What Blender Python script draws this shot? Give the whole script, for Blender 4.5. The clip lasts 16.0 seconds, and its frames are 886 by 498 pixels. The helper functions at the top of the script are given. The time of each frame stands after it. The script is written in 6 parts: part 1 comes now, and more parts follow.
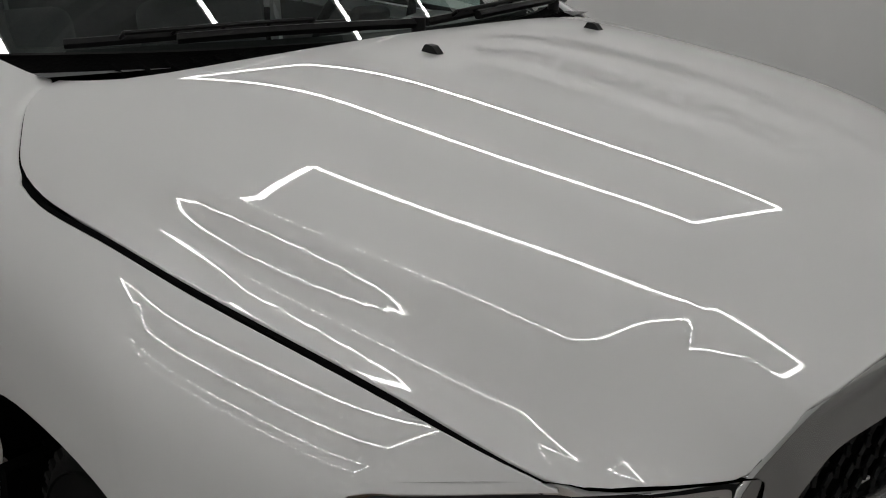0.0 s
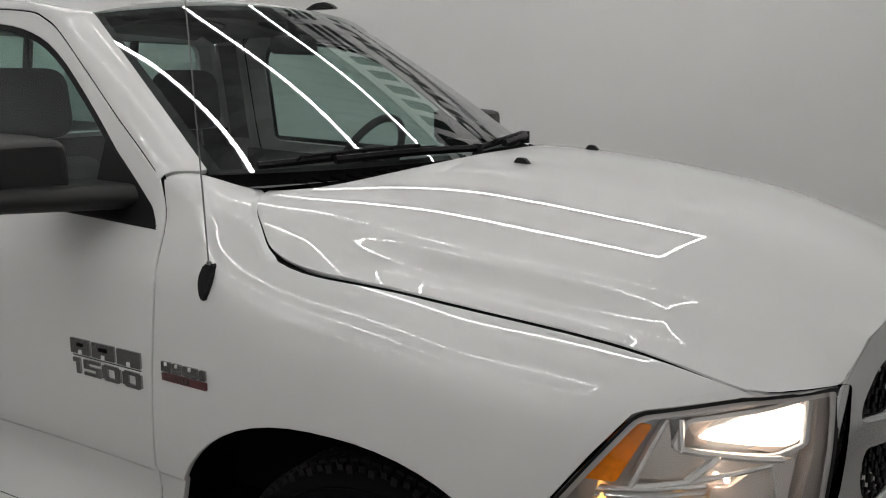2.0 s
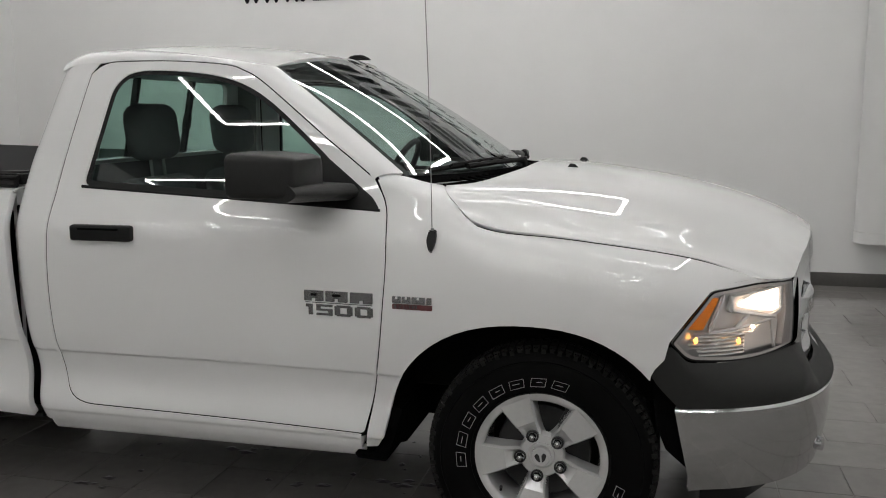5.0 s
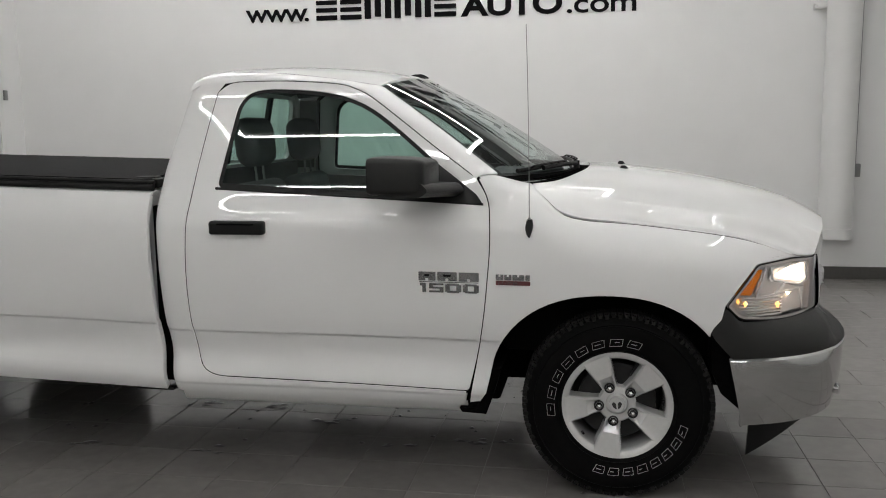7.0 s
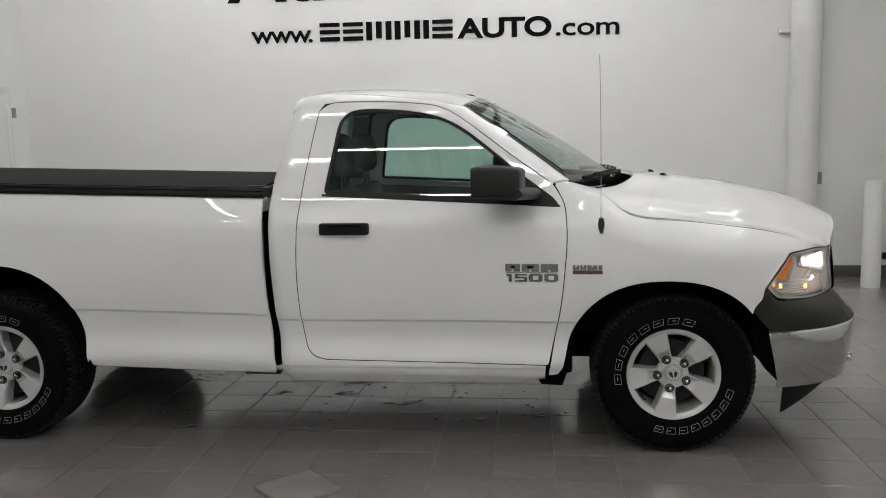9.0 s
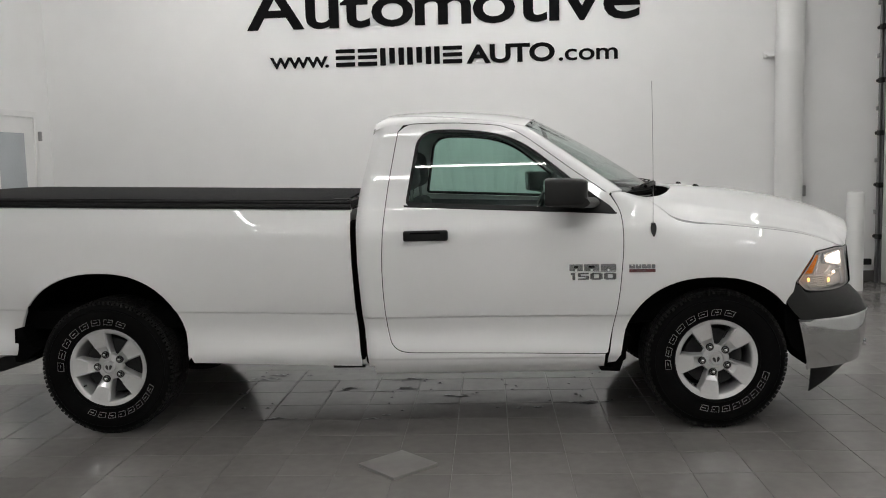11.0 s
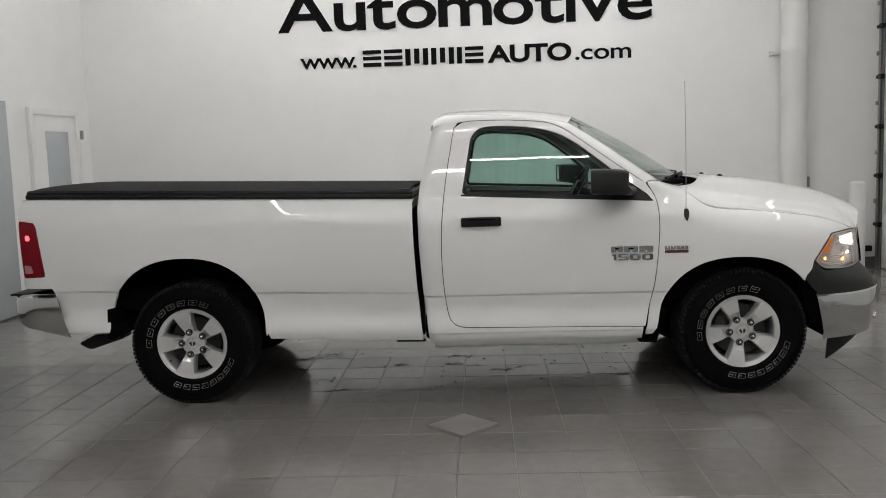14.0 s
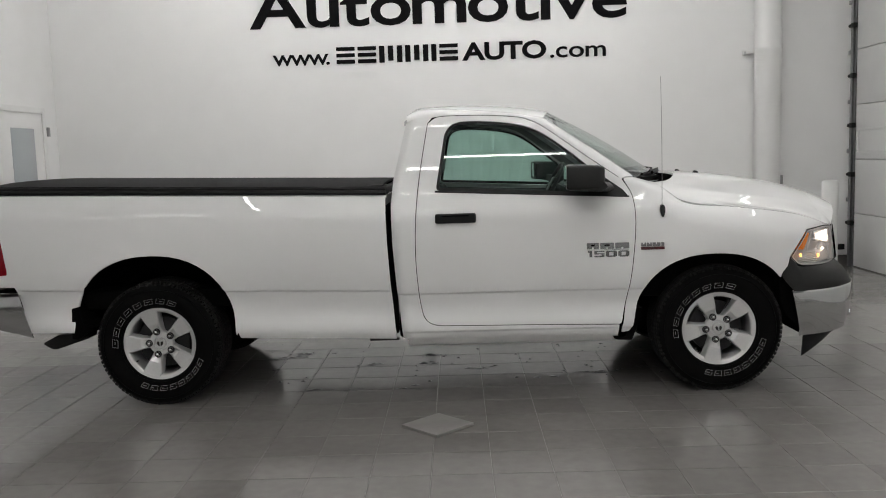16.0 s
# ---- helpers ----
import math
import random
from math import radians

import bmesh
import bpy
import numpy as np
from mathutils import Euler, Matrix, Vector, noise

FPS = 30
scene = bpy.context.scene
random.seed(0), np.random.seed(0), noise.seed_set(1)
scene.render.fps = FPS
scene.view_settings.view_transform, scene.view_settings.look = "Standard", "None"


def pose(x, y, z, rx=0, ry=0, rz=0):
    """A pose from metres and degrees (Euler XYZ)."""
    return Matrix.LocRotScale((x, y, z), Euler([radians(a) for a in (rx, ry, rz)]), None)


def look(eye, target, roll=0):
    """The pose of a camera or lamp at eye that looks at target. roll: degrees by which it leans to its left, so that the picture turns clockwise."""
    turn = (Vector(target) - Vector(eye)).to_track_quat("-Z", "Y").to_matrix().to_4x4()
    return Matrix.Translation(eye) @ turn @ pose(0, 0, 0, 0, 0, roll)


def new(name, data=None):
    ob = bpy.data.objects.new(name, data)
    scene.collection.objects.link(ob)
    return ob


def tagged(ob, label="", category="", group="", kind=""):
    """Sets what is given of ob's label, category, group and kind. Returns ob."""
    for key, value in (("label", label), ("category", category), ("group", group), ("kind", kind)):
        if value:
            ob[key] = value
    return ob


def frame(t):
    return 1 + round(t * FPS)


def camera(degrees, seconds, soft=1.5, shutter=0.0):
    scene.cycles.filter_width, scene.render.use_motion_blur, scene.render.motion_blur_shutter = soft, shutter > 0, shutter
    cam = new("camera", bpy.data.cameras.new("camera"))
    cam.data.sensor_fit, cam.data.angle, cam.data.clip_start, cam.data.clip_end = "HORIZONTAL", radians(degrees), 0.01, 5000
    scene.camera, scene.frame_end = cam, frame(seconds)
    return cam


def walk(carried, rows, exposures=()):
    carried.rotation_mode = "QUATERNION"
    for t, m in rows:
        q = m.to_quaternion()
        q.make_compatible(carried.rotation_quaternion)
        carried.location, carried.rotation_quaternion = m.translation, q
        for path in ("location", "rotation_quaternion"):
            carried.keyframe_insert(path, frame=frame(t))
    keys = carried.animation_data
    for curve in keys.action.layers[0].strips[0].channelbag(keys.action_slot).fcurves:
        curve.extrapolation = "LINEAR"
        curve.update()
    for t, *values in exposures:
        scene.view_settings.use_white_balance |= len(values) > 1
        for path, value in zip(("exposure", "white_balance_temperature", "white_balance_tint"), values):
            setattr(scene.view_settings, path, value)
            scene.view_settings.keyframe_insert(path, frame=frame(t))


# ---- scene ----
cam = camera(53.8, 16.0, soft=1.0)
PATH = [
    (0, (1.166, -1.415, 1.607), (-0.124, -0.063, 0.894), 0.3),
    (0.3, (1.199, -1.544, 1.589), (-0.084, -0.138, 0.977), 0.2),
    (0.5, (1.214, -1.661, 1.606), (-0.045, -0.215, 1.036), 0.6),
    (0.7, (1.23, -1.752, 1.598), (-0.017, -0.275, 1.083), 1.0),
    (1, (1.168, -1.889, 1.587), (-0.016, -0.346, 1.124), -0.3),
    (1.5, (1.043, -2.079, 1.572), (-0.031, -0.444, 1.156), -0.6),
    (2, (0.973, -2.306, 1.574), (-0.007, -0.603, 1.203), -0.4),
    (2.2, (0.942, -2.432, 1.569), (0.019, -0.694, 1.211), -0.4),
    (2.5, (0.926, -2.627, 1.584), (0.057, -0.859, 1.24), -0.2),
    (3, (0.815, -2.839, 1.57), (0.038, -1.023, 1.258), 0.0),
    (3.5, (0.666, -3.013, 1.558), (-0.022, -1.161, 1.248), 0.1),
    (4, (0.567, -3.237, 1.573), (-0.035, -1.355, 1.259), 0.2),
    (4.2, (0.534, -3.381, 1.586), (-0.034, -1.49, 1.27), 0.1),
    (6.3, (0.094, -4.309, 1.601), (-0.311, -2.372, 1.309), -0.7),
    (6.5, (0.051, -4.413, 1.611), (-0.338, -2.473, 1.322), -0.7),
    (7, (-0.091, -4.565, 1.592), (-0.439, -2.616, 1.31), -0.7),
    (7.5, (-0.278, -4.712, 1.6), (-0.578, -2.754, 1.324), -0.8),
    (8, (-0.425, -4.934, 1.608), (-0.681, -2.968, 1.34), -0.9),
    (8.5, (-0.552, -5.173, 1.623), (-0.778, -3.202, 1.365), -1.0),
    (9, (-0.707, -5.286, 1.602), (-0.909, -3.312, 1.35), -1.0),
    (9.5, (-0.908, -5.421, 1.585), (-1.089, -3.444, 1.347), -1.0),
    (9.7, (-0.975, -5.48, 1.591), (-1.146, -3.5, 1.361), -1.1),
    (12, (-1.464, -6.234, 1.594), (-1.537, -4.246, 1.388), -1.5),
    (12.5, (-1.577, -6.374, 1.593), (-1.633, -4.386, 1.384), -1.5),
    (13, (-1.672, -6.479, 1.6), (-1.712, -4.49, 1.387), -1.6),
    (13.5, (-1.678, -6.498, 1.602), (-1.743, -4.511, 1.386), -1.8),
    (14, (-1.635, -6.483, 1.589), (-1.729, -4.497, 1.373), -1.9),
    (14.5, (-1.616, -6.428, 1.556), (-1.703, -4.441, 1.349), -1.9),
    (15, (-1.621, -6.395, 1.526), (-1.685, -4.407, 1.32), -1.9),
    (15.5, (-1.624, -6.379, 1.522), (-1.667, -4.39, 1.313), -1.9),
    (16, (-1.632, -6.396, 1.555), (-1.669, -4.408, 1.339), -1.8),
]
walk(cam, [(t, look(eye, target, roll)) for t, eye, target, roll in PATH],
     [(0.0, -0.66), (0.5, -0.64), (1.0, -0.51), (2.0, -0.28), (2.5, -0.15), (3.0, -0.03), (4.0, 0.01), (6.5, 0.11), (7.0, 0.17), (9.0, 0.19), (16.0, 0.19)])

from mathutils.geometry import delaunay_2d_cdt

# ---------------------------------------------------------------- light and air
world = bpy.data.worlds.new("world")
scene.world = world
world.use_nodes = True
world.node_tree.nodes["Background"].inputs[0].default_value = (0.5, 0.5, 0.5, 1)
world.node_tree.nodes["Background"].inputs[1].default_value = 0.05


# ---------------------------------------------------------------- materials
def material(name, colour, rough=0.5, metal=0.0, coat=0.0, vary=0.06, grain=40.0, bump=0.0, bump_scale=200.0, spec=0.5, emit=0.0, glow=None, patch=2.0, ior=1.5):
    m = bpy.data.materials.new(name)
    m.use_nodes = True
    nt = m.node_tree
    b = nt.nodes["Principled BSDF"]
    b.inputs["Roughness"].default_value = rough
    b.inputs["Metallic"].default_value = metal
    b.inputs["Coat Weight"].default_value = coat
    b.inputs["Coat Roughness"].default_value = 0.015
    b.inputs["Coat IOR"].default_value = ior
    b.inputs["Specular IOR Level"].default_value = spec
    b.inputs["Base Color"].default_value = (*colour, 1)
    if vary:
        tc = nt.nodes.new("ShaderNodeTexCoord")
        n1 = nt.nodes.new("ShaderNodeTexNoise")
        n1.inputs["Scale"].default_value = grain
        n1.inputs["Detail"].default_value = 6
        n2 = nt.nodes.new("ShaderNodeTexNoise")
        n2.inputs["Scale"].default_value = patch
        n2.inputs["Detail"].default_value = 3
        mix = nt.nodes.new("ShaderNodeMath")
        mix.operation = "ADD"
        rng = nt.nodes.new("ShaderNodeMapRange")
        rng.inputs["From Min"].default_value = 0.6
        rng.inputs["From Max"].default_value = 1.4
        rng.inputs["To Min"].default_value = 1 - vary
        rng.inputs["To Max"].default_value = 1 + vary
        mul = nt.nodes.new("ShaderNodeVectorMath")
        mul.operation = "SCALE"
        mul.inputs[0].default_value = colour
        for n in (n1, n2):
            nt.links.new(tc.outputs["Object"], n.inputs["Vector"])
        nt.links.new(n1.outputs["Fac"], mix.inputs[0])
        nt.links.new(n2.outputs["Fac"], mix.inputs[1])
        nt.links.new(mix.outputs[0], rng.inputs["Value"])
        nt.links.new(rng.outputs[0], mul.inputs["Scale"])
        nt.links.new(mul.outputs[0], b.inputs["Base Color"])
        if bump:
            n3 = nt.nodes.new("ShaderNodeTexNoise")
            n3.inputs["Scale"].default_value = bump_scale
            n3.inputs["Detail"].default_value = 4
            bp = nt.nodes.new("ShaderNodeBump")
            bp.inputs["Strength"].default_value = bump
            bp.inputs["Distance"].default_value = 0.01
            nt.links.new(tc.outputs["Object"], n3.inputs["Vector"])
            nt.links.new(n3.outputs["Fac"], bp.inputs["Height"])
            nt.links.new(bp.outputs[0], b.inputs["Normal"])
    if emit:
        b.inputs["Emission Color"].default_value = (*(glow or colour), 1)
        b.inputs["Emission Strength"].default_value = emit
    return m


def glass(name, tint, gloss=0.08):
    """A thin pane: tinted see-through with a mirror-like skin that grows towards grazing views."""
    m = bpy.data.materials.new(name)
    m.use_nodes = True
    nt = m.node_tree
    nt.nodes.remove(nt.nodes["Principled BSDF"])
    t = nt.nodes.new("ShaderNodeBsdfTransparent")
    t.inputs["Color"].default_value = (*tint, 1)
    g = nt.nodes.new("ShaderNodeBsdfGlossy")
    g.inputs["Roughness"].default_value = 0.0
    w = nt.nodes.new("ShaderNodeLayerWeight")
    w.inputs["Blend"].default_value = 0.5
    p = nt.nodes.new("ShaderNodeMath")
    p.operation = "POWER"
    p.inputs[1].default_value = 5.0
    f = nt.nodes.new("ShaderNodeMath")
    f.operation = "MULTIPLY_ADD"
    f.inputs[1].default_value = 1 - gloss
    f.inputs[2].default_value = gloss
    mx = nt.nodes.new("ShaderNodeMixShader")
    nt.links.new(w.outputs["Facing"], p.inputs[0])
    nt.links.new(p.outputs[0], f.inputs[0])
    nt.links.new(f.outputs[0], mx.inputs[0])
    nt.links.new(t.outputs[0], mx.inputs[1])
    nt.links.new(g.outputs[0], mx.inputs[2])
    nt.links.new(mx.outputs[0], nt.nodes["Material Output"].inputs["Surface"])
    return m


PAINT = material("white_paint", (0.79, 0.79, 0.785), 0.5, coat=1.0, ior=1.62, vary=0.008, grain=3, patch=0.7, spec=0.05)
BLACK = material("black_plastic", (0.006, 0.006, 0.006), 0.45, vary=0.15, spec=0.25, bump=0.12, bump_scale=900)
COVER = material("bumper_plastic", (0.017, 0.0174, 0.0166), 0.5, spec=0.4, vary=0.12, bump=0.15, bump_scale=1100)
MIRROR_SHELL = material("mirror_shell", (0.014, 0.0143, 0.0138), 0.42, spec=0.3, vary=0.12, bump=0.12, bump_scale=1100)
REFLECTOR = material("lamp_silvering", (0.78, 0.72, 0.68), 0.22, metal=0.55, vary=0.06, grain=25, patch=5)
LAMP_TRIM = material("lamp_trim", (0.30, 0.255, 0.235), 0.35, metal=0.2, vary=0.08, grain=40, patch=6)
LENS_EDGE = material("lens_edge", (0.50, 0.47, 0.45), 0.25, vary=0.06, grain=30)
# almost no reflectance: puts the shade of joints and hollows into the colour
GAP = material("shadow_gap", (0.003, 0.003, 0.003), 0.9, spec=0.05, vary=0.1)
LINER = material("wheel_liner", (0.003, 0.003, 0.003), 0.9, spec=0.03, vary=0.2, bump=0.3, bump_scale=120)
CHROME = material("chrome", (0.66, 0.665, 0.67), 0.13, metal=1.0, vary=0.02, grain=8)
BUMPER_STEEL = material("bumper_chrome", (0.53, 0.535, 0.535), 0.08, metal=1.0, vary=0.03, grain=5, bump=0.02, bump_scale=12)
SILVER = material("cast_aluminium", (0.76, 0.76, 0.76), 0.25, metal=0.6, vary=0.05, grain=60, patch=6)
RIMDARK = material("wheel_pocket", (0.014, 0.014, 0.014), 0.6, metal=0.3, vary=0.2)
STEEL = material("dull_steel", (0.30, 0.30, 0.30), 0.4, metal=0.9, vary=0.15, grain=30)
RUBBER = material("tyre_rubber", (0.003, 0.003, 0.003), 0.7, spec=0.085, vary=0.25, grain=50, bump=0.15, bump_scale=300, patch=7)
TREAD = material("tread_rubber", (0.0145, 0.0142, 0.0135), 0.8, spec=0.15, vary=0.3, grain=40, bump=0.2, bump_scale=300, patch=6)
LETTER = material("tyre_letter_white", (0.75, 0.75, 0.73), 0.6, vary=0.08)
WINDSHIELD = glass("windshield_glass", (0.83, 0.94, 0.90), 0.25)
SIDEGLASS = glass("side_glass", (0.60, 0.77, 0.715), 0.10)
LENS = glass("lamp_lens", (0.95, 0.95, 0.95), 0.05)
PINK = material("pale_red_lens", (0.45, 0.20, 0.20), 0.15, vary=0.1)
REDLENS = material("red_lens", (0.20, 0.003, 0.010), 0.25, spec=0.15, coat=0.08, vary=0.15, grain=120)
AMBER = material("amber_reflector", (0.90, 0.24, 0.004), 0.35, spec=0.15, coat=0.05, vary=0.25, grain=90, bump=0.2, bump_scale=150)
TRIM = material("cabin_plastic", (0.10, 0.102, 0.105), 0.6, vary=0.12, bump=0.1, bump_scale=600)
CLOTH = material("seat_cloth", (0.10, 0.102, 0.105), 0.9, vary=0.2, grain=180, bump=0.3, bump_scale=700)
VINYL = material("tonneau_vinyl", (0.006, 0.006, 0.0065), 0.65, spec=0.06, vary=0.12, bump=0.2, bump_scale=500)
WALL = material("wall_paint", (0.80, 0.80, 0.795), 0.6, vary=0.025, grain=3, bump=0.04, bump_scale=180, patch=0.5)
TRIMWHITE = material("white_enamel", (0.76, 0.76, 0.75), 0.35, vary=0.03, grain=5)
BASE = material("rubber_base", (0.09, 0.085, 0.08), 0.6, vary=0.12)
CEIL = material("dark_deck", (0.15, 0.155, 0.155), 0.7, vary=0.2, grain=6)
INK = material("sign_black", (0.004, 0.004, 0.0045), 0.7, spec=0.08, vary=0.1)
LAMPBOWL = material("lamp_reflector", (0.84, 0.83, 0.82), 0.14, metal=0.6, vary=0.08, grain=60, bump=0.25, bump_scale=38)
BADGE = material("badge_metal", (0.30, 0.30, 0.305), 0.2, metal=1.0, vary=0.05)
LINING = material("grey_lining", (0.26, 0.26, 0.256), 0.8, vary=0.08, grain=120, bump=0.1, bump_scale=500)
TUBE = material("lamp_tube", (0.9, 0.9, 0.9), 0.4, vary=0, emit=31.5, glow=(1.0, 0.985, 0.965))
BEAM_GLOW = material("headlamp_bulb", (1.0, 0.9, 0.8), 0.3, vary=0, emit=3.4, glow=(1.0, 0.82, 0.66))
FILAMENT = material("bulb_filament", (1.0, 0.9, 0.8), 0.3, vary=0, emit=70.0, glow=(1.0, 0.70, 0.50))
AMBERBULB = material("amber_bulb", (1.0, 0.5, 0.05), 0.3, vary=0, emit=3.5, glow=(1.0, 0.45, 0.10))
REDBULB = material("red_bulb", (0.9, 0.05, 0.05), 0.3, vary=0, emit=2.0, glow=(1.0, 0.10, 0.12))
REDBADGE = material("badge_red", (0.10, 0.02, 0.022), 0.3, coat=0.5, vary=0.1)
MIRRORGLASS = material("mirror_glass", (0.8, 0.8, 0.8), 0.02, metal=1.0, vary=0)


# ---------------------------------------------------------------- tools
def pchip(pts):
    """A smooth curve through (x, y) pairs, with no overshoot."""
    xs, ys = [p[0] for p in pts], [p[1] for p in pts]
    h = [b - a for a, b in zip(xs, xs[1:])]
    d = [(b - a) / w for a, b, w in zip(ys, ys[1:], h)]
    m = [d[0]] + [0 if a * b <= 0 else 3 * (u + v) / ((2 * v + u) / a + (v + 2 * u) / b) for a, b, u, v in zip(d, d[1:], h, h[1:])] + [d[-1]]

    def f(x):
        if x <= xs[0]:
            return ys[0] + m[0] * (x - xs[0])
        if x >= xs[-1]:
            return ys[-1] + m[-1] * (x - xs[-1])
        i = next(k for k in range(len(h)) if x <= xs[k + 1])
        t = (x - xs[i]) / h[i]
        return (2 * t**3 - 3 * t**2 + 1) * ys[i] + (t**3 - 2 * t**2 + t) * h[i] * m[i] + (3 * t**2 - 2 * t**3) * ys[i + 1] + (t**3 - t**2) * h[i] * m[i + 1]
    return f


def fair(pts, stiff=1e-7, n=160):
    """A smooth curve that runs close by (x, y) pairs: few changes of curvature, as on pressed sheet metal."""
    xs, ys = np.array([p[0] for p in pts], float), np.array([p[1] for p in pts], float)
    x0, h = xs[0], (xs[-1] - xs[0]) / (n - 1)
    a = np.zeros((len(xs), n))
    for r, x in enumerate(xs):
        i = min(n - 2, int((x - x0) / h))
        k = (x - x0) / h - i
        a[r, i], a[r, i + 1] = 1 - k, k
    d = np.diff(np.eye(n), 3, axis=0) / h**3
    g = np.linalg.solve(a.T @ a + stiff * h * len(xs) * d.T @ d, a.T @ ys).tolist()
    x0, h = float(x0), float(h)

    def f(x):
        q = (float(x) - x0) / h
        if q <= 0:
            return g[0] + (g[1] - g[0]) * q
        if q >= n - 1:
            return g[-1] + (g[-1] - g[-2]) * (q - n + 1)
        i = min(n - 2, int(q))
        t = q - i
        b, c = g[i], g[i + 1]
        p, e = g[i - 1] if i else 2 * b - c, g[i + 2] if i < n - 2 else 2 * c - b
        return 0.5 * (2 * b + (c - p) * t + (2 * p - 5 * b + 4 * c - e) * t * t + (3 * b - p - 3 * c + e) * t**3)
    return f


def through_points(pts, n=6):
    """A Catmull-Rom line through points of any dimension."""
    p = [np.array(q, float) for q in pts]
    p = [2 * p[0] - p[1]] + p + [2 * p[-1] - p[-2]]
    out = []
    for a, b, c, d in zip(p, p[1:], p[2:], p[3:]):
        for k in range(n):
            t = k / n
            out.append(0.5 * (2 * b + (c - a) * t + (2 * a - 5 * b + 4 * c - d) * t * t + (3 * b - a - 3 * c + d) * t**3))
    out.append(p[-2])
    return [tuple(float(v) for v in q) for q in out]


def rounded(pts, r=0.02, n=4):
    """A closed outline with its corners rounded; a third value of a point is its own radius."""
    out = []
    for i, q in enumerate(pts):
        rad = q[2] if len(q) > 2 else r
        c, a, b = Vector(q[:2]), Vector(pts[i - 1][:2]), Vector(pts[(i + 1) % len(pts)][:2])
        da, db = (a - c), (b - c)
        ra, rb = min(rad, da.length * 0.49), min(rad, db.length * 0.49)
        p0, p1 = c + da.normalized() * ra, c + db.normalized() * rb
        if rad <= 0.0005:
            out.append(tuple(c))
            continue
        for k in range(n + 1):
            t = k / n
            v = p0 * (1 - t) ** 2 + c * 2 * t * (1 - t) + p1 * t * t
            out.append((v.x, v.y))
    return out


def dense(poly, step=0.04):
    out = []
    for a, b in zip(poly, poly[1:] + poly[:1]):
        k = max(1, int(math.dist(a, b) / step))
        out += [(a[0] + (b[0] - a[0]) * i / k, a[1] + (b[1] - a[1]) * i / k) for i in range(k)]
    return out


def link(name, mesh, parent=None, label="", mat=None):
    ob = new(name, mesh)
    if mat and not mesh.materials:
        mesh.materials.append(mat)
    if parent is not None:
        ob.parent = parent
        if parent.type == "EMPTY":
            ob.matrix_parent_inverse = Matrix.Translation(-parent.location)
    if label:
        tagged(ob, label)
    return ob


def shape(name, verts, faces, mat, parent=None, label="", smooth=True, normals=None, sharp=None):
    me = bpy.data.meshes.new(name)
    me.from_pydata([tuple(v) for v in verts], [], faces)
    me.validate()
    if smooth:
        me.polygons.foreach_set("use_smooth", [True] * len(me.polygons))
    if sharp:
        me.set_sharp_from_angle(angle=radians(sharp))
    me.update()
    if normals:
        me.normals_split_custom_set_from_vertices(normals)
    return link(name, me, parent, label, mat)


def part(name, bm, mat, parent=None, label="", sharp=35):
    """Links a bmesh as one mesh object under a thing or a part."""
    me = bpy.data.meshes.new(name)
    bmesh.ops.recalc_face_normals(bm, faces=bm.faces)
    bm.to_mesh(me)
    bm.free()
    me.polygons.foreach_set("use_smooth", [True] * len(me.polygons))
    me.set_sharp_from_angle(angle=radians(sharp))
    return link(name, me, parent, label, mat)


def thing(name, at, label, category, group="", kind=""):
    ob = new(name)
    ob.location = at
    ob.empty_display_size = 0.1
    return tagged(ob, label, category, group, kind)


def inside(pts, poly):
    """Which of the points lie inside the outline."""
    p, q = np.array(pts, float), np.array(poly, float)
    hit = np.zeros(len(p), bool)
    for a, b in zip(q, np.roll(q, -1, 0)):
        if a[1] == b[1]:
            continue
        hit ^= ((p[:, 1] < a[1]) != (p[:, 1] < b[1])) & (p[:, 0] < a[0] + (p[:, 1] - a[1]) * (b[0] - a[0]) / (b[1] - a[1]))
    return hit


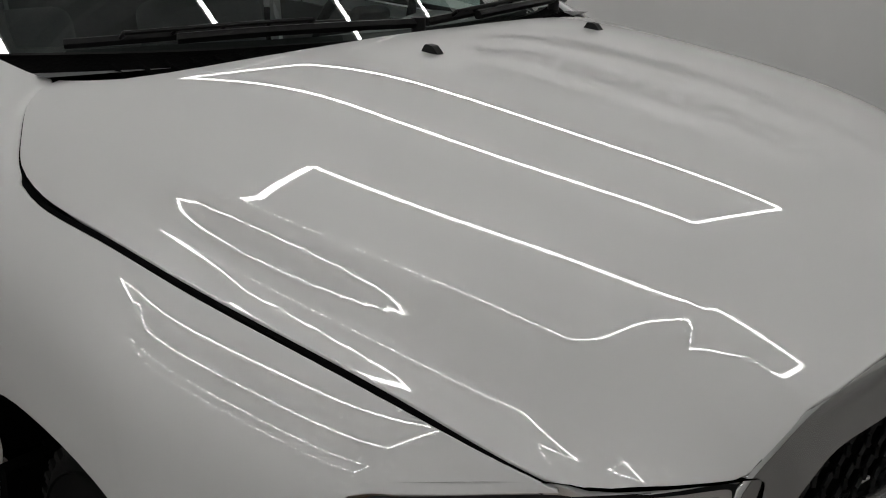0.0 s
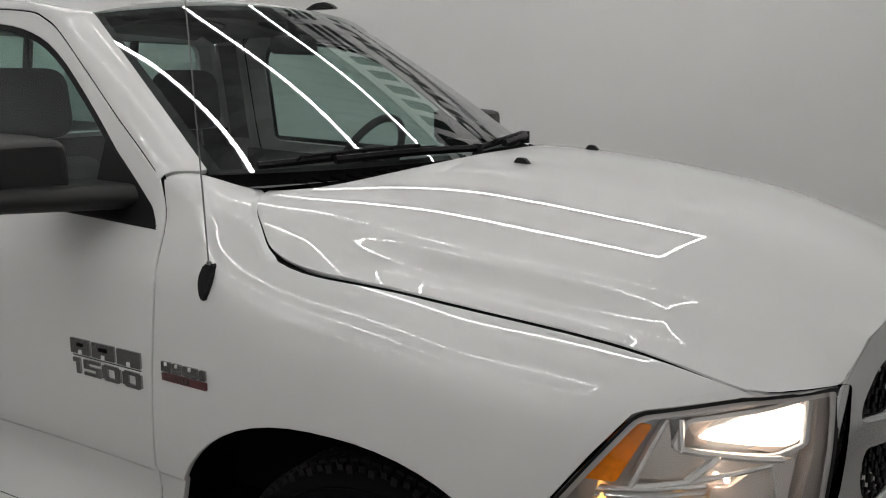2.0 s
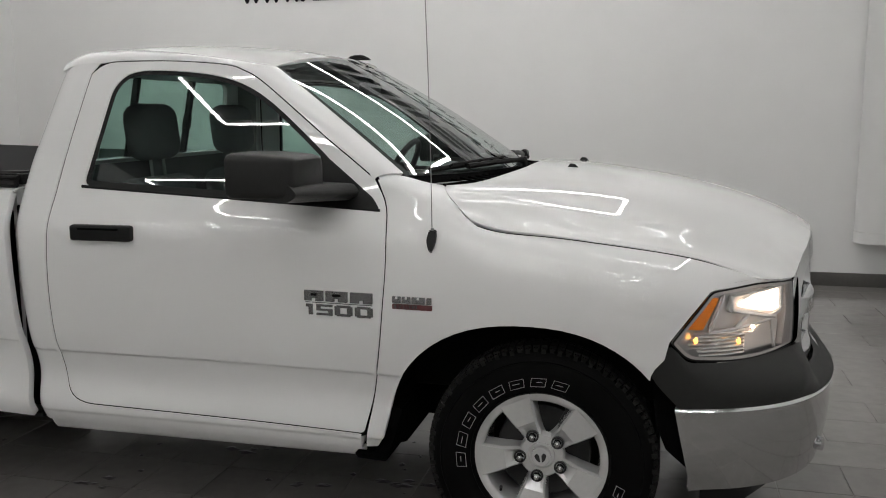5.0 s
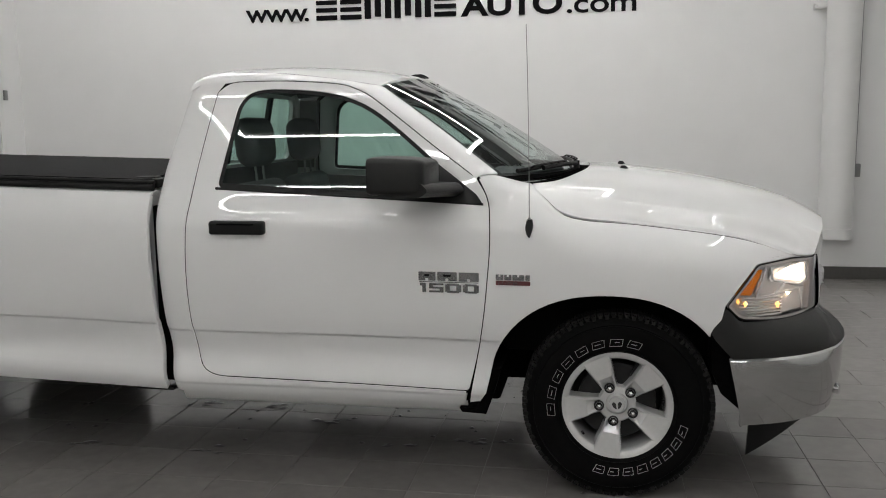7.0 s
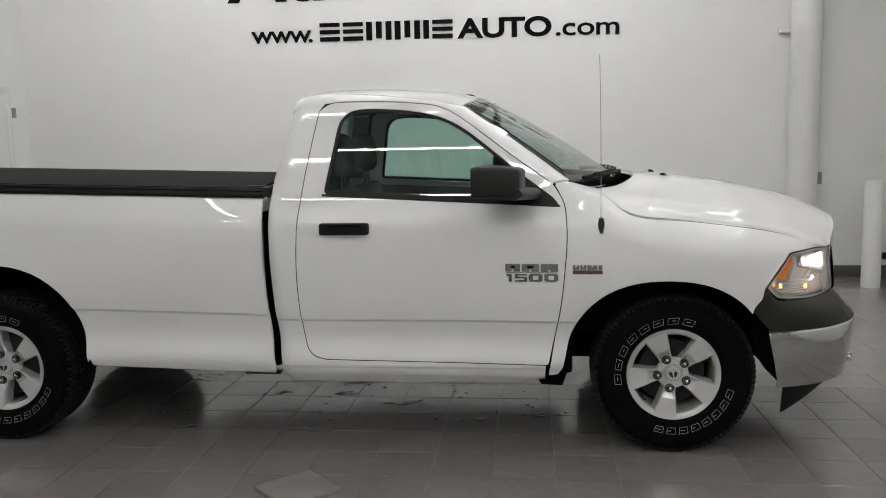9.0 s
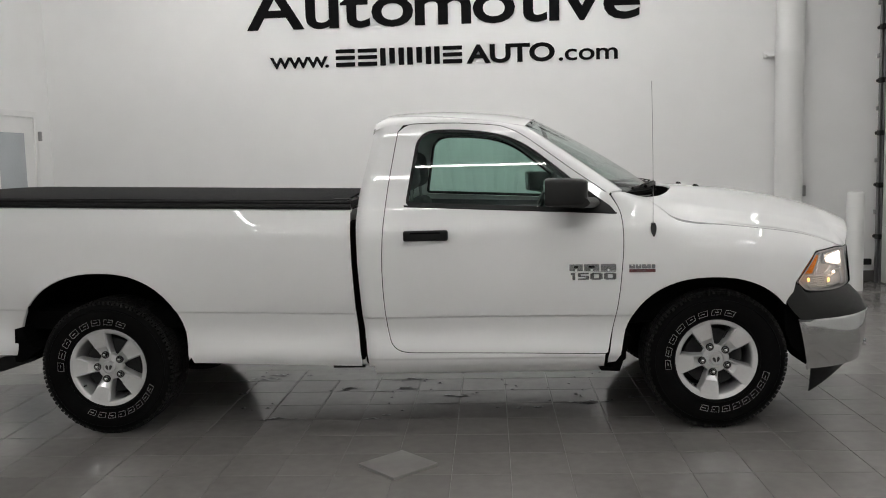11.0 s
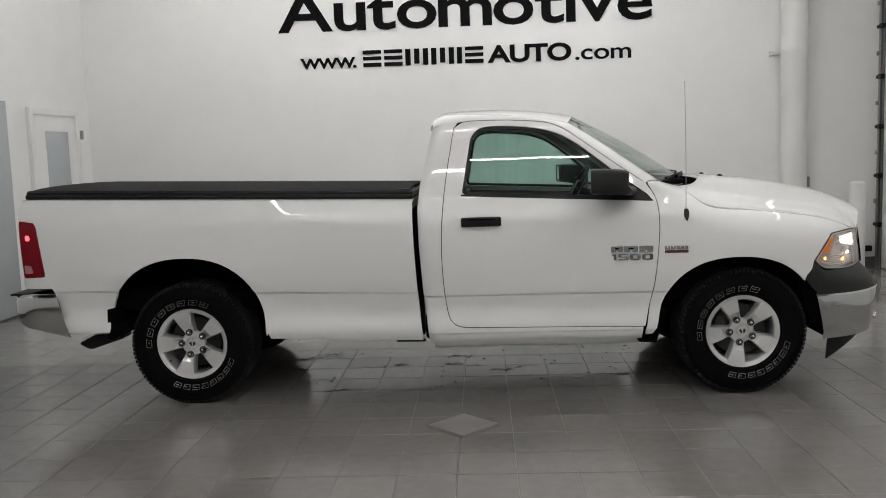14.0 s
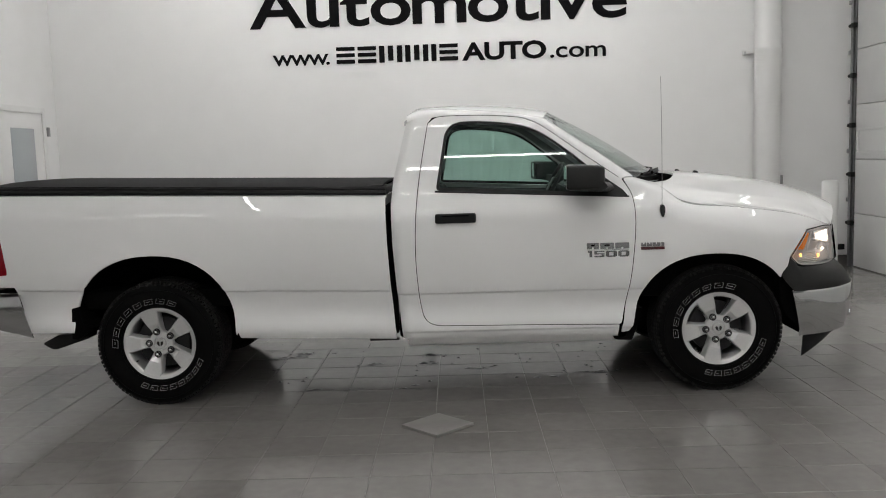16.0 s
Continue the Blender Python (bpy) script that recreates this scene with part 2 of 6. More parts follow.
def panel(name, poly, surf, out, mat, parent, label="", cell=0.05, depth=0.016, lip=0.0018, step=0.03, rows=(), holes=()):
    """A sheet-metal panel: the outline poly (two coordinates) laid on surf, with rolled edges that turn inwards."""
    loops = [dense(poly, step)] + [dense(h, step) for h in holes]
    pts, edges = [], []
    for lp in loops:
        k = len(pts)
        pts += [tuple(map(float, p)) for p in lp]
        edges += [(k + i, k + (i + 1) % len(lp)) for i in range(len(lp))]
    border = np.array(pts)
    lo, hi = border.min(0), border.max(0)
    nx, nz = max(1, math.ceil((hi[0] - lo[0]) / cell)), max(1, math.ceil((hi[1] - lo[1]) / cell))
    zs = [z for z in np.linspace(lo[1], hi[1], nz + 1)[1:-1] if all(abs(z - r) > cell * 0.3 for r in rows)] + [r for r in rows if lo[1] < r < hi[1]]
    grid = np.array([(x, z) for x in np.linspace(lo[0], hi[0], nx + 1)[1:-1] for z in zs]).reshape(-1, 2)
    if len(grid):
        keep = inside(grid, loops[0])
        for h in loops[1:]:
            keep &= ~inside(grid, h)
        grid = grid[keep]
        near = [np.min(np.abs(border - g).max(1)) > cell * 0.3 if not rows else np.min(np.hypot(*(border - g).T)) > 0.006 for g in grid]
        pts += [tuple(map(float, g)) for g, ok in zip(grid, near) if ok]
    flat, _, tris, *_ = delaunay_2d_cdt([Vector(p) for p in pts], edges, [], 1, 1e-6)
    flat = [tuple(p) for p in flat]
    mid = [tuple(sum(flat[k][i] for k in t) / len(t) for i in (0, 1)) for t in tris]
    ok = inside(mid, loops[0])
    for h in loops[1:]:
        ok &= ~inside(mid, h)
    faces = [list(t) for t, good in zip(tris, ok) if good]
    verts, normals, e = [], [], 0.004
    for a, b in flat:
        p = Vector(surf(a, b))
        n = (Vector(surf(a + e, b)) - Vector(surf(a - e, b))).cross(Vector(surf(a, b + e)) - Vector(surf(a, b - e))).normalized()
        if n.dot(Vector(out)) < 0:
            n = -n
        verts.append(p)
        normals.append(n)
    for k, f in enumerate(faces):
        n = (verts[f[1]] - verts[f[0]]).cross(verts[f[2]] - verts[f[0]])
        if n.dot(normals[f[0]]) < 0:
            faces[k] = f[::-1]
    count = {(a, b) for f in faces for a, b in zip(f, f[1:] + f[:1])}
    edge = [(a, b) for (a, b) in count if (b, a) not in count]
    if depth or lip:
        away, ring1, ring2, ring0 = {}, {}, {}, {}
        for a, b in sorted(edge):
            o = (verts[b] - verts[a]).cross(normals[a])
            for k in (a, b):
                away[k] = away.get(k, Vector()) + o
        for k, o in away.items():
            o, n = o.normalized(), normals[k]
            for ringk, p, m in ((ring1, verts[k] + o * lip - n * lip, (o + n * 0.5).normalized()), (ring2, verts[k] + o * lip - n * depth, o)):
                ringk[k] = len(verts)
                verts.append(p)
                normals.append(m)
        for a, b in edge:
            faces.append([b, a, ring1[a], ring1[b]])
            faces.append([ring1[b], ring1[a], ring2[a], ring2[b]])
    return shape(name, verts, faces, mat, parent, label, normals=normals)


def ring(name, outer, inner, surf, mat, parent, label=""):
    """A narrow band between two outlines with as many points, laid on surf."""
    n = len(outer)
    bm = bmesh.new()
    a, b = [bm.verts.new(surf(*p)) for p in outer], [bm.verts.new(surf(*p)) for p in inner]
    for k in range(n):
        if (a[k].co - a[(k + 1) % n].co).length > 1e-6:
            bm.faces.new((a[k], a[(k + 1) % n], b[(k + 1) % n], b[k]))
    bmesh.ops.remove_doubles(bm, verts=bm.verts[:], dist=0.0002)
    bmesh.ops.recalc_face_normals(bm, faces=bm.faces)
    return part(name, bm, mat, parent, label, 60)


def sheet(name, fn, nu, nv, mat, parent=None, label="", thick=0.0, sharp=None, out=None):
    """A smooth patch fn(u, v), u and v from 0 to 1; thick turns it into a slab, to the inside where out is given."""
    bm = bmesh.new()
    g = [[bm.verts.new(fn(i / nu, j / nv)) for j in range(nv + 1)] for i in range(nu + 1)]
    for i in range(nu):
        for j in range(nv):
            bm.faces.new((g[i][j], g[i + 1][j], g[i + 1][j + 1], g[i][j + 1]))
    if thick:
        bm.normal_update()
        if out is not None and sum((f.normal.dot(Vector(out)) for f in bm.faces), 0.0) < 0:
            bmesh.ops.reverse_faces(bm, faces=bm.faces[:])
            bm.normal_update()
        bmesh.ops.solidify(bm, geom=bm.faces[:], thickness=thick)
    me = bpy.data.meshes.new(name)
    bmesh.ops.recalc_face_normals(bm, faces=bm.faces)
    bm.to_mesh(me)
    bm.free()
    me.polygons.foreach_set("use_smooth", [True] * len(me.polygons))
    if sharp or thick:
        me.set_sharp_from_angle(angle=radians(sharp or 40))
    return link(name, me, parent, label, mat)


def add_box(bm, lo, hi, bevel=0.0, m=None, seg=2):
    r = bmesh.ops.create_cube(bm, size=1)
    vs = r["verts"]
    for v in vs:
        v.co = Vector((lo[i] + (v.co[i] + 0.5) * (hi[i] - lo[i]) for i in range(3)))
    if bevel:
        es = list({e for v in vs for e in v.link_edges})
        vs = bmesh.ops.bevel(bm, geom=es, offset=bevel, segments=seg, affect="EDGES", profile=0.5)["verts"]
        vs = list({v for f in {f for v in vs for f in v.link_faces} for v in f.verts})
    if m is not None:
        for v in vs:
            v.co = m @ v.co
    return vs


def add_tube(bm, a, b, r, r2=None, seg=12, caps=True):
    a, b = Vector(a), Vector(b)
    q = (b - a).to_track_quat("Z", "Y").to_matrix()
    rings = []
    for p, rad in ((a, r), (b, r if r2 is None else r2)):
        rings.append([bm.verts.new(p + q @ Vector((rad * math.cos(2 * math.pi * k / seg), rad * math.sin(2 * math.pi * k / seg), 0))) for k in range(seg)])
    for k in range(seg):
        bm.faces.new((rings[0][k], rings[0][(k + 1) % seg], rings[1][(k + 1) % seg], rings[1][k]))
    if caps:
        bm.faces.new(rings[0][::-1])
        bm.faces.new(rings[1])


def add_line(bm, pts, r, seg=8):
    """A round rod along a line of points."""
    rings = []
    for i, p in enumerate(pts):
        d = (Vector(pts[min(i + 1, len(pts) - 1)]) - Vector(pts[max(i - 1, 0)])).to_track_quat("Z", "Y").to_matrix()
        rings.append([bm.verts.new(Vector(p) + d @ Vector((r * math.cos(2 * math.pi * k / seg), r * math.sin(2 * math.pi * k / seg), 0))) for k in range(seg)])
    for ra, rb in zip(rings, rings[1:]):
        for k in range(seg):
            bm.faces.new((ra[k], ra[(k + 1) % seg], rb[(k + 1) % seg], rb[k]))
    bm.faces.new(rings[0][::-1])
    bm.faces.new(rings[-1])


def add_lathe(bm, profile, seg=48, m=Matrix.Identity(4)):
    """A profile of (radius, height) turned round the local y axis."""
    rings = [[bm.verts.new(m @ Vector((r * math.cos(2 * math.pi * k / seg), h, r * math.sin(2 * math.pi * k / seg)))) for k in range(seg)] for r, h in profile]
    for ra, rb in zip(rings, rings[1:]):
        for k in range(seg):
            bm.faces.new((ra[k], ra[(k + 1) % seg], rb[(k + 1) % seg], rb[k]))


def add_prism(bm, poly, fn, depth):
    """An outline of two coordinates placed by fn(a, b, d), given depth from d = 0 to d = depth."""
    lo, hi = [bm.verts.new(fn(a, b, 0.0)) for a, b in poly], [bm.verts.new(fn(a, b, depth)) for a, b in poly]
    n = len(poly)
    bm.faces.new(lo[::-1])
    bm.faces.new(hi)
    for k in range(n):
        bm.faces.new((lo[k], lo[(k + 1) % n], hi[(k + 1) % n], hi[k]))


def box(name, lo, hi, mat, parent=None, label="", bevel=0.004):
    bm = bmesh.new()
    add_box(bm, lo, hi, bevel)
    return part(name, bm, mat, parent, label)


# ---------------------------------------------------------------- the room
WY, WX0, WX1, FY, H = 4.705, -6.69, 3.32, -10.5, 5.0
TILE = 0.30


def structure(ob, label, category):
    return tagged(ob, label, category, kind="structure")


def tile_material(colour, smooth):
    m = material("floor_tile", colour, 0.20, vary=0.13, grain=14, bump=0.04, bump_scale=60, patch=1.1, spec=0.75)
    nt = m.node_tree
    b = nt.nodes["Principled BSDF"]
    info = nt.nodes.new("ShaderNodeObjectInfo")
    rng = nt.nodes.new("ShaderNodeMapRange")
    rng.inputs["To Min"].default_value, rng.inputs["To Max"].default_value = 0.94, 1.06
    sc = nt.nodes.new("ShaderNodeVectorMath")
    sc.operation = "SCALE"
    old = b.inputs["Base Color"].links[0].from_socket
    nt.links.new(info.outputs["Random"], rng.inputs["Value"])
    nt.links.new(old, sc.inputs[0])
    nt.links.new(rng.outputs[0], sc.inputs["Scale"])
    nt.links.new(sc.outputs[0], b.inputs["Base Color"])
    tc = nt.nodes.new("ShaderNodeTexCoord")
    n = nt.nodes.new("ShaderNodeTexNoise")
    n.inputs["Scale"].default_value, n.inputs["Detail"].default_value = 3.0, 8
    r2 = nt.nodes.new("ShaderNodeMapRange")
    r2.inputs["From Min"].default_value, r2.inputs["From Max"].default_value = 0.3, 0.7
    r2.inputs["To Min"].default_value, r2.inputs["To Max"].default_value = smooth, smooth + 0.10
    nt.links.new(tc.outputs["Object"], n.inputs["Vector"])
    nt.links.new(n.outputs["Fac"], r2.inputs["Value"])
    nt.links.new(r2.outputs[0], b.inputs["Roughness"])
    # one run of stains over all tiles
    place = nt.nodes.new("ShaderNodeNewGeometry")
    for node in nt.nodes:
        if node.type == "TEX_NOISE":
            nt.links.new(place.outputs["Position"], node.inputs["Vector"])
    return m


TILES, LONG_TILES = tile_material((0.205, 0.194, 0.184), 0.11), tile_material((0.255, 0.243, 0.231), 0.08)
GROUT = material("grout", (0.20, 0.19, 0.18), 0.8, vary=0.30, grain=9)
floor = structure(box("floor", (WX0 - 0.2, FY - 0.2, -0.15), (WX1 + 0.2, WY + 0.2, -0.0035), GROUT, bevel=0), "dark grey square ceramic tile floor with pale joints", "floor")


def wall(name, lo, hi, label):
    return structure(box(name, lo, hi, WALL, bevel=0), label, "wall")


wall("wall_north", (WX0 - 0.2, WY, 0), (WX1 + 0.2, WY + 0.2, H), "plain light grey painted showroom wall with black lettering")
wall("wall_west", (WX0 - 0.2, FY, 0), (WX0, WY, H), "plain light grey painted side wall with a white door")
wall("wall_east", (WX1, FY, 0), (WX1 + 0.2, WY, H), "plain light grey painted wall beside the overhead door")
wall("wall_south", (WX0 - 0.2, FY - 0.2, 0), (WX1 + 0.2, FY, H), "plain light grey painted wall closing the showroom")


def deck_ceiling():
    bm = bmesh.new()
    x, up, prof = WX0 - 0.2, False, []
    while x < WX1 + 0.2:
        prof += [(x, H + (0.06 if up else 0.0)), (x + 0.10, H + (0.06 if up else 0.0))]
        x, up = x + 0.15, not up
    for (a, za), (b, zb) in zip(prof, prof[1:]):
        v = [bm.verts.new(q) for q in ((a, FY - 0.2, za), (b, FY - 0.2, zb), (b, WY + 0.2, zb), (a, WY + 0.2, za))]
        bm.faces.new(v)
    bmesh.ops.remove_doubles(bm, verts=bm.verts[:], dist=0.0001)
    bmesh.ops.solidify(bm, geom=bm.faces[:], thickness=-0.02)
    return part("ceiling", bm, CEIL)


structure(deck_ceiling(), "dark corrugated metal deck ceiling", "ceiling")
for nm, lo, hi in (("baseboard_1", (WX0, WY - 0.012, 0), (WX1, WY, 0.125)), ("baseboard_2", (WX0, FY, 0), (WX0 + 0.012, 3.12, 0.125)), ("baseboard_3", (WX0, 4.36, 0), (WX0 + 0.012, WY - 0.012, 0.125))):
    structure(box(nm, lo, hi, BASE, bevel=0.003), "dark rubber baseboard along the wall foot", "baseboard")


# linear lamps under the ceiling: long rows and cross pieces
def linear_lamp(a, b, z=4.6, w=0.03, tube=TUBE):
    a, b = Vector((*a, z)), Vector((*b, z))
    lamp = thing("linear_lamp", (a + b) / 2, "slim white linear ceiling lamp, lit, hung below the deck", "lamp", "ceiling lamps")
    d = (b - a).normalized()
    n = Vector((-d.y, d.x, 0))
    bm = bmesh.new()
    add_box(bm, (-(b - a).length / 2, -w / 2, 0.004), ((b - a).length / 2, w / 2, 0.06), 0.004, Matrix.Translation((a + b) / 2) @ Matrix((d, n, (0, 0, 1))).transposed().to_4x4())
    part("housing", bm, TRIMWHITE, lamp)
    bm = bmesh.new()
    add_box(bm, (-(b - a).length / 2 + 0.004, -w / 2 + 0.004, -0.02), ((b - a).length / 2 - 0.004, w / 2 - 0.004, 0.003), 0.006, Matrix.Translation((a + b) / 2) @ Matrix((d, n, (0, 0, 1))).transposed().to_4x4())
    part("diffuser", bm, tube, lamp)
    for k in (-0.4, 0.4):
        bm = bmesh.new()
        p = (a + b) / 2 + (b - a) * k
        add_tube(bm, p + Vector((0, 0, 0.06)), (p.x, p.y, H + 0.03), 0.004, seg=6)
        part("hanger", bm, STEEL, lamp)


def lamp_loop(x0, x1, y0, y1, w, tube=TUBE, z=4.6):
    linear_lamp((x0, y0), (x1, y0), z, w, tube)
    linear_lamp((x0, y1), (x1, y1), z, w, tube)
    linear_lamp((x0, y0 + 0.035), (x0, y1 - 0.035), z, w, tube)
    linear_lamp((x1, y0 + 0.035), (x1, y1 - 0.035), z, w, tube)


lamp_loop(-5.6, 0.7, 1.85, 3.4, 0.055)
lamp_loop(-2.4, 2.3, -1.25, 0.32, 0.050)
lamp_loop(-3.9, 2.2, -4.85, -3.4, 0.045)
# added unseen fill loop, no known lamp there: brightens the truck's near flank
lamp_loop(-6.0, 2.6, -8.3, -6.8, 0.042)

# ---------------------------------------------------------------- the pickup truck: its surfaces
# x runs along the truck (front axle at 0, rear axle at -3.57), y across it, z up.
SIDE = fair([(0.28, 0.86), (0.34, 0.905), (0.39, 0.938), (0.43, 0.953), (0.46, 0.957), (0.49, 0.951), (0.53, 0.937), (0.57, 0.927), (0.60, 0.924), (0.64, 0.929), (0.68, 0.938), (0.75, 0.949), (0.85, 0.955), (0.95, 0.957), (1.02, 0.9565),
             (1.08, 0.9550), (1.12, 0.953), (1.15, 0.9512), (1.165, 0.9492), (1.18, 0.9457), (1.19, 0.9426), (1.21, 0.9351), (1.23, 0.9266), (1.25, 0.9173), (1.27, 0.908), (1.30, 0.8955), (1.34, 0.8805), (1.45, 0.842), (1.60, 0.789), (1.72, 0.744), (1.80, 0.709)], 8e-11, 280)
FLARE = fair([(-2.0, 0.0), (-1.5, 0.0), (-1.0, 0.004), (-0.6, 0.022), (-0.30, 0.038), (0.0, 0.044), (0.30, 0.038)], 1e-6)
FLARE_Z = fair([(0.3, 0.6), (0.45, 0.8), (0.62, 1.0), (0.98, 1.0), (1.10, 0.93), (1.20, 0.55), (1.26, 0.25), (1.36, 0.0), (1.5, 0.0), (2.0, 0.0)], 1e-6, 240)
NOSE = fair([(0.20, 1.0), (0.30, 0.994), (0.428, 0.964), (0.551, 0.922), (0.65, 0.850), (0.737, 0.758), (0.79, 0.678), (0.843, 0.577), (0.90, 0.443), (0.95, 0.276)], 1e-8)
SEAM_Z = fair([(-0.42, 1.350), (-0.33, 1.275), (-0.25, 1.224), (-0.19, 1.204), (-0.10, 1.194), (0.0, 1.185), (0.16, 1.168), (0.32, 1.147), (0.48, 1.118), (0.56, 1.098), (0.64, 1.068), (0.70, 1.041), (0.737, 1.027), (0.84, 0.985)], 2e-8)
SEAM_Y = fair([(-0.42, 0.852), (-0.33, 0.890), (-0.25, 0.911), (-0.19, 0.918), (-0.10, 0.917), (0.0, 0.910), (0.16, 0.899), (0.32, 0.879), (0.48, 0.848), (0.56, 0.826), (0.64, 0.796), (0.70, 0.768), (0.737, 0.748), (0.84, 0.69)], 2e-8)


def crease(z, at):
    """The small step pressed along the flank."""
    return 0.007 / (1 + math.exp(max(-60.0, min(60.0, -(z - at) / 0.0009))))


def plain_half(x, z):
    w = SIDE(z) + FLARE(max(-2.0, min(x, 0.30))) * FLARE_Z(z)
    xe = x + 0.16 * (z - 0.96)
    return w * NOSE(xe) if xe > 0.2 else w


def half(x, z):
    """Half the width of cab and fender at (x, z); the fender rolls in towards the hood seam."""
    w = plain_half(x, z) + crease(z, 0.680) + 0.6 * crease(z, 0.437)
    if x > -0.50:
        sz = SEAM_Z(min(x, 0.74))
        k = (z - (sz - 0.18)) / 0.18
        if k > 0:
            w -= max(0.0, plain_half(x, sz) + 0.008 - SEAM_Y(min(x, 0.74))) * max(0.0, min(1.0, (x + 0.50) / 0.20)) * min(k, 1.15) ** 2.6
    return w


def bed_rise(x):
    return 0.029 * (-2.07 - x)


BED_SIDE = fair([(0.36, 0.905), (0.40, 0.934), (0.43, 0.948), (0.46, 0.952), (0.49, 0.947), (0.55, 0.930), (0.60, 0.924), (0.65, 0.929), (0.70, 0.939), (0.76, 0.950), (0.88, 0.959),
                 (1.02, 0.9605), (1.08, 0.9595), (1.12, 0.9577), (1.15, 0.9558), (1.165, 0.9538), (1.18, 0.9503), (1.19, 0.9472), (1.21, 0.9397), (1.23, 0.9312), (1.25, 0.922), (1.275, 0.910), (1.30, 0.8975)], 6e-11, 240)
BED_FLARE = fair([(-4.75, -0.03), (-4.5, 0.0), (-4.1, 0.012), (-3.57, 0.024), (-3.0, 0.012), (-2.6, 0.002), (-2.0, 0.0)], 1e-6)


def bed_half(x, z):
    return BED_SIDE(z - bed_rise(x)) + crease(z - bed_rise(x), 0.706) + BED_FLARE(x) * max(0.0, min(1.0, (1.2 - z) / 0.3)) ** 1.5


def arch(xc, zc, a, b, x0, x1, n=26, p=2.3):
    """The points of a wheel arch from x0 to x1."""
    out = []
    for k in range(n + 1):
        x = x0 + (x1 - x0) * (0.5 - 0.5 * math.cos(math.pi * k / n))
        out.append((x, zc + b * max(0.0, 1 - abs((x - xc) / a) ** p) ** (1 / p)))
    return out


TRUCK = thing("pickup_truck", (-1.8, 0, 0), "white regular-cab long-bed pickup truck with its lamps lit, on the tiles", "pickup truck")

# hood: seam line, spine and cross section


def SPINE(x):
    return 1.3805 - 0.07653 * x - 0.19046 * x**2 + 0.23245 * x**3 - 0.21454 * x**4


def step_down(d, soft):
    """The pressed step beside the raised middle of the hood, d metres in from its edge: 1 on the ledge, 0 on the dome."""
    k = max(-1.0, min(1.0, (0.082 - d) / soft))
    return 0.5 + 0.5 * k * (1.875 - 1.25 * k * k + 0.375 * k**4)


STEP_SOFT = fair([(-0.42, 0.075), (-0.1, 0.058), (0.1, 0.052), (0.35, 0.052), (0.55, 0.066), (0.7, 0.08), (0.96, 0.08)], 1e-6)
REAR_ROLL = lambda x: (lambda k: 1 - k**3 * (10 - 15 * k + 6 * k * k))(max(0.0, min(1.0, (x + 0.44) / 0.68)))
STEP_FALL = fair([(-0.42, 0.035), (0.1, 0.038), (0.35, 0.040), (0.55, 0.038), (0.7, 0.030), (0.96, 0.020)], 1e-6)


COWL = pchip([(0.0, -0.125), (0.3, -0.14), (0.6, -0.225), (0.78, -0.335), (0.90, -0.42)])
HOOD_FRONT = fair([(0.0, 0.955), (0.2, 0.945), (0.3, 0.932), (0.4, 0.914), (0.45, 0.902), (0.5, 0.886), (0.55, 0.861), (0.585, 0.841), (0.67, 0.793), (0.748, 0.737), (0.85, 0.66)], 1e-12, 220)
FRONT_Z = pchip([(0.0, 1.150), (0.2, 1.149), (0.4, 1.140), (0.45, 1.131), (0.5, 1.108), (0.55, 1.048), (0.585, 1.011), (0.67, 1.017), (0.748, 1.027), (0.85, 1.02)])


def hood_base(x, y):
    """The hood's surface before its front edge turns down."""
    edge = SEAM_Y(x) if x < 0.737 else 0.748 - (x - 0.737) * 0.30
    low = SEAM_Z(x) if x < 0.737 else 1.027 - (x - 0.737) * 0.30
    u, fall = min(1.06, abs(y) / edge), SPINE(x) - low
    rear = REAR_ROLL(x)
    k = step_down(edge - abs(y), STEP_SOFT(x))
    reach = (abs(y) / (edge - 0.08)) ** 2.8
    front = (fall - 0.015 - STEP_FALL(x)) * reach * (1 - k) + (fall - 0.18 * (edge - abs(y))) * k
    back = fall * (0.42 * reach + (1 - 0.42 * (edge / (edge - 0.08)) ** 2.8) * u**15)
    return SPINE(x) - front * (1 - rear) - back * rear


def hood_z(x, y):
    front = HOOD_FRONT(abs(y))
    k = max(0.0, 1 - (front - x) / 0.2)
    return hood_base(x, y) - max(0.0, hood_base(front, y) - FRONT_Z(abs(y))) * k**3


CORNER_Y = pchip([(-0.374, 0.782), (-0.360, 0.820), (-0.343, 0.848), (-0.298, 0.8835), (-0.262, 0.9060), (-0.24, 0.9132)])


def hood_edge(x):
    """Where hood and fender meet; at the windshield the line turns inwards."""
    return CORNER_Y(x) if x < -0.24 else SEAM_Y(x)


def hood_outline():
    right = [(COWL(y), y) for y in np.linspace(0, 0.70, 12)] + [(-0.325, 0.742), (-0.366, 0.7765)]
    xs = [*np.linspace(-0.3645, -0.25, 14), *np.linspace(-0.225, 0.733, 30)]
    right += [(x, hood_edge(x) - (0.0055 if x < -0.24 else 0.0050 if x < 0.3 else 0.0048)) for x in xs]
    right += [(HOOD_FRONT(y) - 0.004, y) for y in np.linspace(0.740, 0.0, 26)]
    right = [(float(a), float(b)) for a, b in right]
    return [(a, -b) for a, b in right[::-1]] + right[1:-1]


hood = panel("hood", hood_outline(), lambda x, y: (x, y, hood_z(x, y)), (0, 0, 1), PAINT, TRUCK, cell=0.009, depth=0.02, step=0.012)

